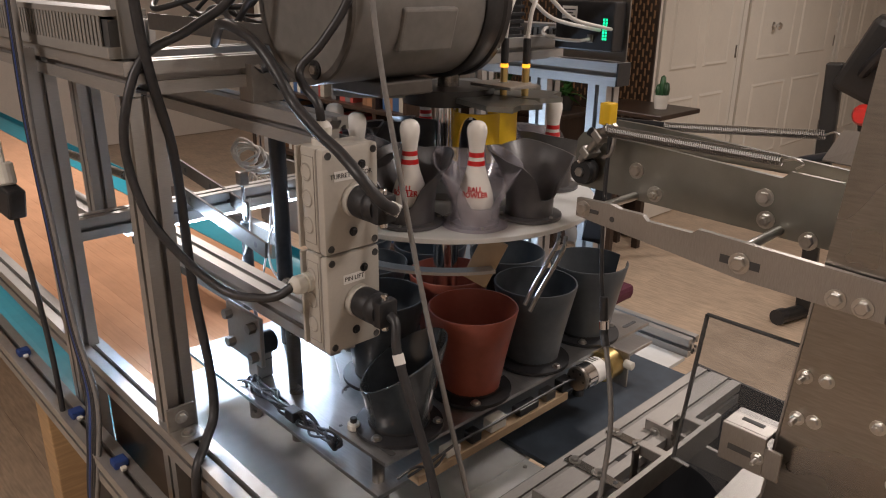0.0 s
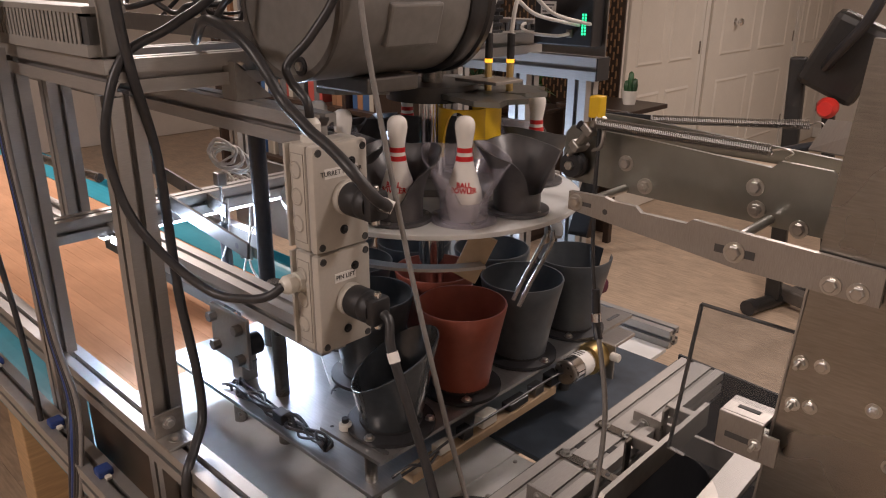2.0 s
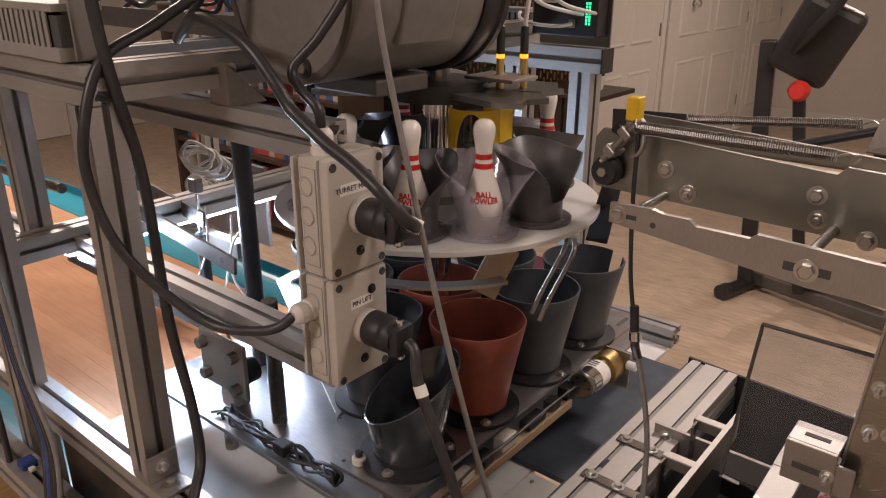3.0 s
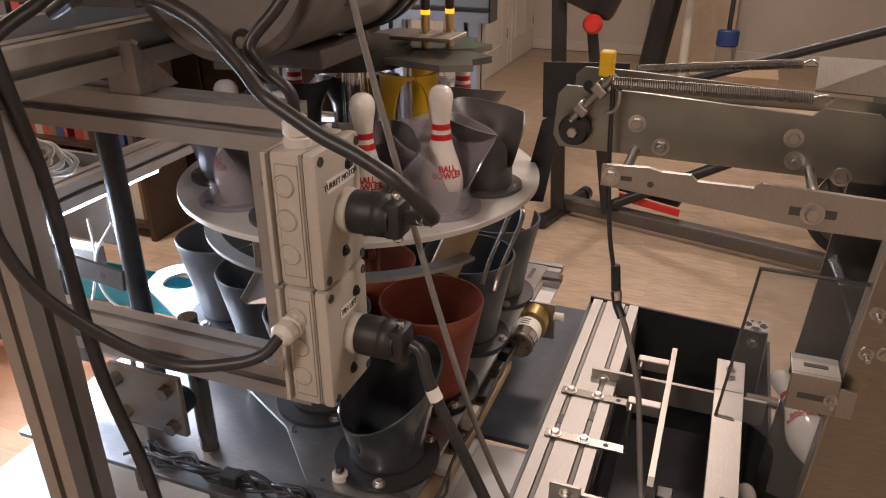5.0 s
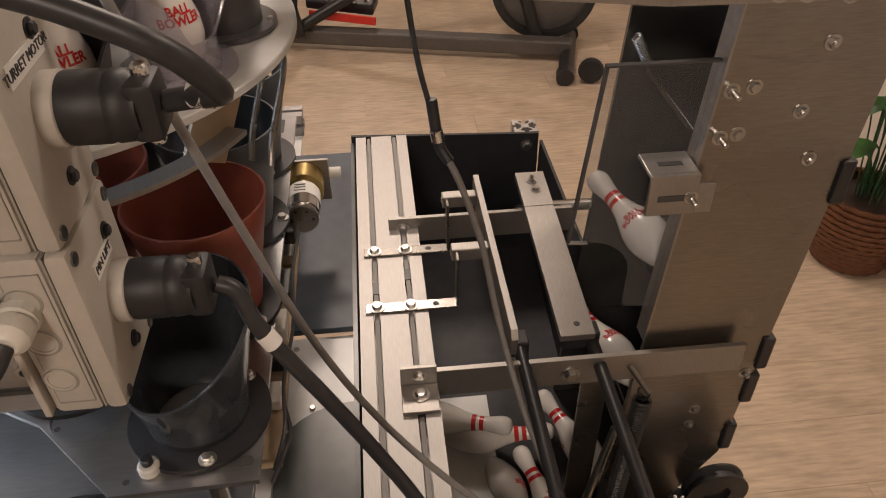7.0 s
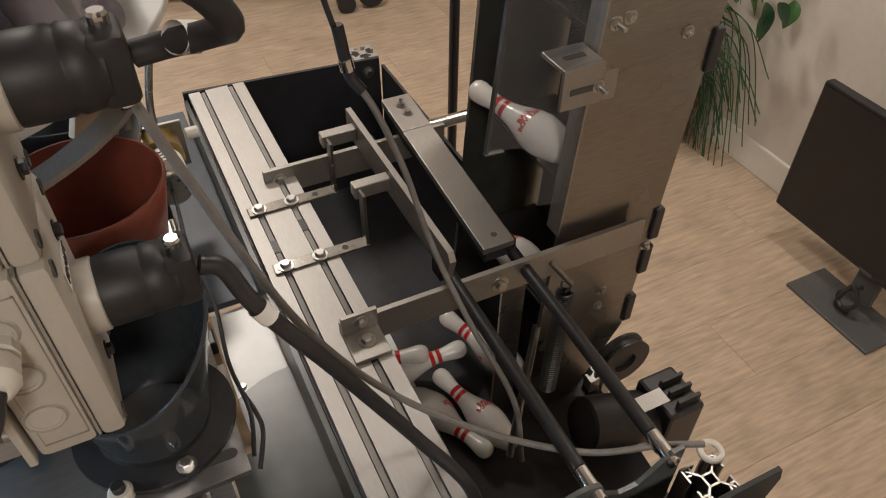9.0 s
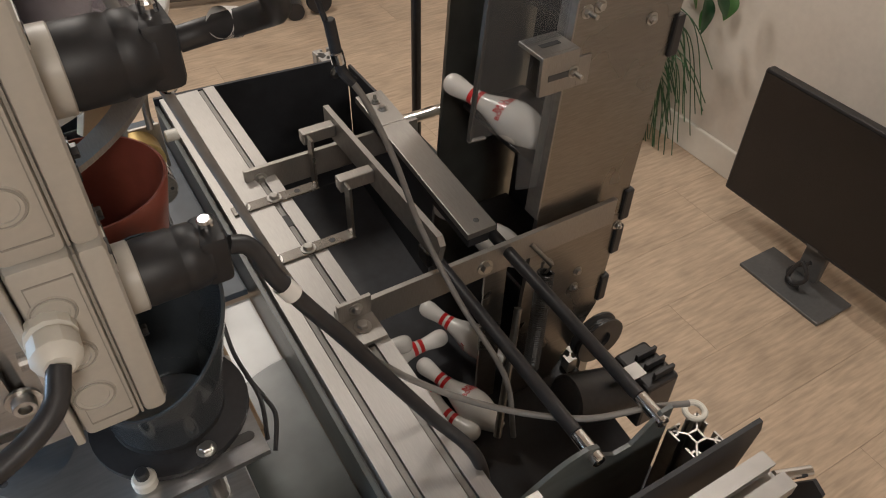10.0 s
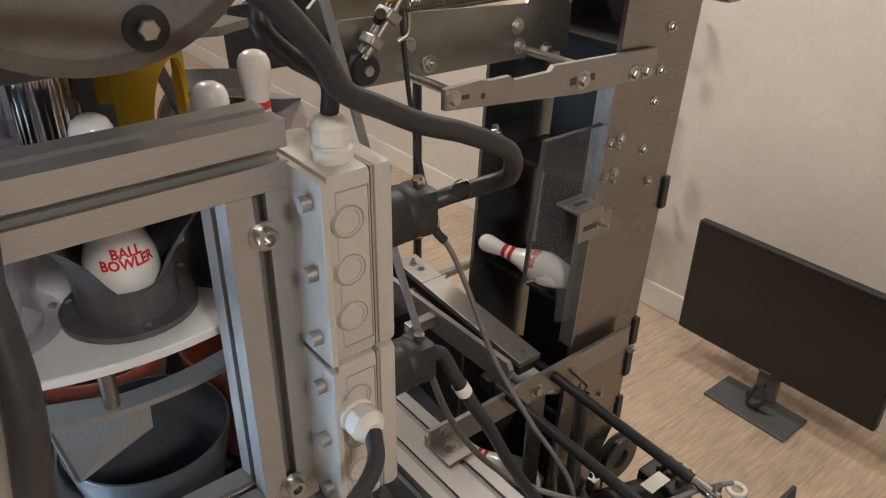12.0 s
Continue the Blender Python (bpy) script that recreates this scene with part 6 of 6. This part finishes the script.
tagged(part("mounting_panel", B((-1.72, 1.06, 0.86), (-1.46, 1.07, 1.06), 0.002), GREYDUCT), "grey mounting panel behind the cables", "panel")
tagged(part("cross_rail", B((-1.85, 0.86, 0.93), (-1.30, 0.885, 0.965), 0.002), GYMGREY), "dark rectangular steel cross rail", "steel rail")
tagged(part("cross_rail", B((-1.75, 0.70, 0.86), (-1.18, 0.725, 0.895), 0.002), GYMGREY), "dark rectangular steel cross rail", "steel rail")
cyl = thing("air_cylinder", "slim black air cylinder with steel rod", "air cylinder")
part("barrel", rod(bmesh.new(), (-1.33, 0.80, 0.82), (-1.33, 0.80, 1.00), 0.012, 20), BLACK, cyl)
part("rod", rod(bmesh.new(), (-1.33, 0.80, 1.00), (-1.33, 0.80, 1.09), 0.004), CHROME, cyl)
part("clevis", B((-1.342, 0.79, 1.085), (-1.318, 0.81, 1.115), 0.003), STEEL, cyl)
for nx, nz in ((-0.7175, 1.267), (-0.7175, 1.045)):
    socket = thing("socket_screw", "bright socket screw with washer in the upright slot", "screw", "socket screws")
    turn = Matrix.Translation((nx, 0.5775, nz)) @ Euler((radians(90), 0, 0)).to_matrix().to_4x4()
    part("washer", turned(bmesh.new(), [(0.0040, 0), (0.0105, 0), (0.0105, 0.002), (0.0040, 0.002)], 24, turn), ZINC, socket)
    part("head", turned(bmesh.new(), [(0.0038, 0.002), (0.0072, 0.002), (0.0072, 0.008), (0.0066, 0.0088), (0.0042, 0.0088), (0.0038, 0.0080), (0.0038, 0.003), (0, 0.003)], 24, turn), ZINC, socket, "", 40)
dark = thing("dark_plate", "dark steel plate bolted beside the frame over the lane", "steel plate")
part("plate", B((-1.67, 0.488, 1.19), (-1.518, 0.493, 1.405), 0.004), GYMGREY, dark)
for bx_, bz in ((-1.64, 1.22), (-1.545, 1.22), (-1.64, 1.36), (-1.545, 1.36)):
    bolt("bolt", (bx_, 0.488, bz), (0, -1, 0), 0.005, dark)
# switch box beside the guide post
switch = thing("limit_switch", "small grey limit switch box with a cable gland", "limit switch")
part("body", B((-1.045, 0.628, 0.801), (-1.010, 0.662, 0.868), 0.003), GREYDUCT, switch)
part("neck", turned(bmesh.new(), [(0, 0.868), (0.013, 0.868), (0.013, 0.877), (0.010, 0.879), (0.010, 0.888), (0.005, 0.892), (0, 0.892)], 16, Matrix.Translation((-1.0275, 0.645, 0))), GREYDUCT, switch, "", 40)
part("lead", tube(bmesh.new(), [(-1.0275, 0.645, 0.892), (-1.024, 0.642, 0.925), (-1.010, 0.630, 0.965), (-0.99, 0.612, 0.985)], 0.0035), GREYCABLE, switch, "grey lead")
part("cover_line", B((-1.046, 0.627, 0.838), (-1.009, 0.663, 0.8395)), INK, switch)
# tray and loose cables over the frame
tray = thing("cable_tray", "dark sheet metal tray lying across the top frame", "cable tray")
part("floor", B((-1.48, 0.70, 1.4075), (-0.96, 1.05, 1.411), 0.0005), GYMGREY, tray)
part("side", B((-1.48, 0.696, 1.4075), (-0.96, 0.6995, 1.440), 0.0005), GYMGREY, tray)
part("side", B((-1.48, 1.0505, 1.4075), (-0.96, 1.054, 1.440), 0.0005), GYMGREY, tray)
tangle = random.Random(12)
for k in range(8):
    y = 0.72 + 0.04 * k
    pts = [(-1.50 + 0.09 * i + tangle.uniform(-0.02, 0.02), y + tangle.uniform(-0.03, 0.03), 1.422 + tangle.uniform(0.0, 0.075)) for i in range(7)]
    cable(pts, tangle.choice((0.0045, 0.006, 0.0035)), GREYCABLE if k == 3 else CABLE, "loose cable lying in the tray over the frame")
# wiring loom on the lower plate
loom = random.Random(8)
for k in range(9):
    pts = [(-1.03 + 0.012 * k, 0.596 + 0.003 * (k % 3), 0.806)]
    for i in range(1, 9):
        pts.append((-1.03 + 0.036 * i + loom.uniform(-0.012, 0.012), 0.600 + loom.uniform(-0.008, 0.020), 0.806 + loom.uniform(0.0, 0.018)))
    pts.append((-0.73, 0.600, 0.806))
    cable(pts, 0.0024, CABLE, "thin black wire in a tangled loom on the plate")
tagged(part("terminal_block", B((-0.862, 0.592, 0.806), (-0.835, 0.612, 0.826), 0.002), BLACK), "small black terminal block on the plate", "terminal block")
# drilled link bars, rod, plug and coiled wire seen through the frame bay
for a, b in (((-1.643, 0.80, 1.072), (-1.314, 0.80, 1.031)), ((-1.415, 0.70, 1.067), (-1.071, 0.70, 1.026))):
    m, n = along(a, b)
    bar = thing("link_bar", "flat dark steel link bar with drilled holes", "link bar", "link bars")
    part("bar", B((-0.003, -0.016, 0), (0.003, 0.016, n), 0.001, m), GYMGREY, bar)
    for k in (0.12, 0.5, 0.9):
        c = Vector(a).lerp(Vector(b), k)
        part("hole", turned(bmesh.new(), [(0, 0), (0.006, 0)], 20, Matrix.Translation(c + Vector((0, -0.0034, 0))) @ Euler((radians(90), 0, 0)).to_matrix().to_4x4()), INK, bar, "dark drilled hole")
tagged(part("push_rod", rod(bmesh.new(), (-1.938, 0.60, 1.096), (-1.46, 0.60, 1.114), 0.010, 16), STEEL), "round steel push rod in the frame bay", "steel rod")
coil_rng = random.Random(4)
for k in range(3):
    pts = []
    for i in range(26):
        a = i * 0.8
        pts.append((-1.366 + (0.055 + 0.01 * k) * math.cos(a) + coil_rng.uniform(-0.01, 0.01), 0.83 + 0.012 * k + 0.01 * math.sin(a), 1.150 + 0.022 * math.sin(a) - 0.012 * k + coil_rng.uniform(-0.006, 0.006)))
    cable(pts, 0.0026, WHITECABLE, "coiled white wire in the machine bay", 4)
for x0, dx in ((-1.25, 0.02), (-1.20, -0.03), (-1.34, 0.03)):
    cable([(x0, 0.82, 1.05), (x0 + dx, 0.80, 0.99), (x0 + 0.5 * dx, 0.79, 0.93), (x0 - dx, 0.80, 0.88), (x0 - 1.5 * dx, 0.80, 0.82)], 0.0024, WHITECABLE, "thin white wire hanging in the machine bay")
plugin = thing("inline_plug", "black inline mains plug hanging on its cable", "plug")
part("plug_body", B((-0.022, -0.016, -0.03), (0.022, 0.016, 0.025), 0.005, pose(-1.335, 0.352, 1.135, 0, 14, 10)), BLACK, plugin)
part("socket_body", rod(bmesh.new(), (-1.342, 0.352, 1.16), (-1.352, 0.352, 1.20), 0.016, 16, 0.004), WHITEPART, plugin, "beige socket end")
part("lead", tube(bmesh.new(), [(-1.352, 0.352, 1.20), (-1.36, 0.352, 1.25), (-1.355, 0.352, 1.33), (-1.37, 0.36, 1.45)], 0.005), WHITEPART, plugin, "beige lead")
part("lead", tube(bmesh.new(), [(-1.330, 0.352, 1.108), (-1.315, 0.352, 1.05), (-1.28, 0.352, 0.95), (-1.25, 0.350, 0.84), (-1.23, 0.345, 0.70)], 0.005), CABLE, plugin)
# thin cables on the left posts
for k in range(5):
    o = 0.008 * k
    cable([(-1.22 + o, 0.372, 1.50), (-1.23 + o, 0.370, 1.30 - o), (-1.20 + o, 0.368, 1.10), (-1.17 + o, 0.366, 0.95), (-1.12 + 1.5 * o, 0.362, 0.84), (-1.08 + o, 0.34, 0.76 - o), (-1.10 + o, 0.33, 0.60), (-1.08, 0.33, 0.3)], 0.0042, (CABLE, BLUECABLE, CABLE, CABLE, GREYCABLE)[k], "thin cable in a bundle on the frame post")
for px in (-1.52, -1.00, -1.20):
    c = thing("blue_clip", "small blue plastic clip on the beam", "clip", "blue clips")
    part("clip", B((px - 0.012, 0.348, 0.7505), (px + 0.012, 0.372, 0.764), 0.003), BLUECABLE, c)
    part("tail", B((px + 0.012, 0.355, 0.7505), (px + 0.022, 0.365, 0.757), 0.002), WHITEPART, c)
# corner bracket and gearbox bracket
cb = thing("corner_bracket", "cast aluminium corner bracket with bolts", "corner bracket")
part("foot", B((-0.8705, 0.396, 0.8565), (-0.828, 0.440, 0.8615), 0.001), MILL, cb)
part("web", B((-0.8705, 0.396, 0.8615), (-0.8655, 0.440, 0.90), 0.001), MILL, cb)
bolt("bolt", (-0.848, 0.418, 0.8615), (0, 0, 1), 0.007, cb)
bolt("bolt", (-0.8655, 0.418, 0.882), (1, 0, 0), 0.007, cb)
gb = thing("corner_bracket", "cast aluminium corner bracket with bolts", "corner bracket")
part("gusset", flat_yz([(0.580, 1.3405), (0.640, 1.3405), (0.580, 1.395)], -0.905, -0.866), MILL, gb)
bolt("bolt", (-0.886, 0.60, 1.385), (0, 0.66, 0.75), 0.007, gb)
# white spacer with black screw on the deck, slot and wires
sp = thing("white_spacer", "white plastic spacer with a black screw on the deck", "spacer")
part("body", rod(bmesh.new(), (-0.68, 0.604, DZ), (-0.68, 0.604, DZ + 0.012), 0.010, 20, 0.002), WHITEPART, sp)
part("screw", rod(bmesh.new(), (-0.68, 0.604, DZ + 0.012), (-0.68, 0.604, DZ + 0.020), 0.0055, 12, 0.001), BLACK, sp)
slot_pts = [(-0.650 + 0.005 * math.cos(a), 0.606 + 0.005 * math.sin(a)) for a in [math.pi / 2 + math.pi * i / 6 for i in range(7)]] + [(-0.592 + 0.005 * math.cos(a), 0.606 + 0.005 * math.sin(a)) for a in [-math.pi / 2 + math.pi * i / 6 for i in range(7)]]
part("slot", prism(bmesh.new(), slot_pts, DZ, DZ + 0.0006), INK, deck, "dark slot")
for px, py in ((-0.70, 0.594), (-0.78, 0.662), (-0.60, 0.80), (-0.60, 0.96)):
    part("screw_hole", turned(bmesh.new(), [(0, DZ + 0.0005), (0.0032, DZ + 0.0005)], 16, Matrix.Translation((px, py, 0))), INK, deck, "small dark screw hole")
far_slot = [(-0.602 + 0.004 * math.cos(a), 1.250 + 0.004 * math.sin(a)) for a in [math.pi * i / 6 for i in range(7)]] + [(-0.602 + 0.004 * math.cos(a), 1.215 + 0.004 * math.sin(a)) for a in [math.pi + math.pi * i / 6 for i in range(7)]]
part("slot", prism(bmesh.new(), far_slot, DZ, DZ + 0.0006), INK, deck, "dark slot")
# white cable markers
for words, at, axis, r in (("TUR", (-0.549, 0.579, 1.252), (-0.018, -0.014, 0.010), 0.0082), ("PIN", (-0.543, 0.579, 1.051), (0.021, -0.003, -0.042), 0.0076)):
    m = Matrix.Translation(at) @ Vector(axis).normalized().to_track_quat("Z", "Y").to_matrix().to_4x4()
    mk = tagged(part("cable_marker", turned(bmesh.new(), [(r, -0.007), (r, 0.007)], 20, m), LABEL, None, "", 60), "white cable marker sleeve with dark lettering", "cable marker")
    words_ob = text_part("marker_text", words, 0.0085, Matrix(), INK, mk, 0.0)
    for v in words_ob.data.vertices:
        a = v.co.y / (r + 0.0004)
        v.co = m @ Vector(((r + 0.0004) * math.cos(a - 0.6), (r + 0.0004) * math.sin(a - 0.6), v.co.x))

# brown board closing the frame under the base beam
tagged(part("skirt_board", B((-1.24, 0.432, 0.03), (-0.93, 0.446, 0.805), 0.002), DARKWOOD), "dark brown board under the base beam", "board")
tagged(part("skirt_board", B((-0.875, 0.432, 0.03), (-0.45, 0.446, 0.805), 0.002), DARKWOOD), "dark brown board under the base beam", "board")

# ---- floor planks, staggered along x ----
PW, PL = 0.178, 1.22
shapes = {}


def plank_mesh(length):
    key = round(length, 3)
    if key not in shapes:
        shapes[key] = mesh("plank", B((0.0003, 0.0003, -0.0058), (length - 0.0003, PW - 0.0003, 0.0), 0.0002), PLANK)
    return shapes[key]


rest = bmesh.new()
row, y = 0, -3.06
while y < 8.15:
    x = -7.05 - (row * 0.43) % PL
    while x < XW:
        x1 = min(x + PL, XW - 0.003)
        near = x1 > -2.2 and 0.25 < y < 7.9 and x1 - x > 0.1
        if near:
            ob = new("plank", plank_mesh(x1 - x))
            ob.location = (x, y, 0.0)
            ob.parent = floor
        elif x1 - x > 0.01:
            box(rest, (max(x, -7.05) + 0.0008, y + 0.0008, -0.0058), (x1 - 0.0008, y + PW - 0.0008, 0.0))
        x += PL
    y += PW
    row += 1
tagged(part("plank_field", rest, PLANK, floor), kind="stuff")

# the patterns that the copies were taken from
for pattern in (PIN, DARKPOT, REDPOT, CUTPOT, LOWPOT, BLACKCUP, CLEARCUP):
    for ob in (*pattern.children_recursive, pattern):
        bpy.data.objects.remove(ob)
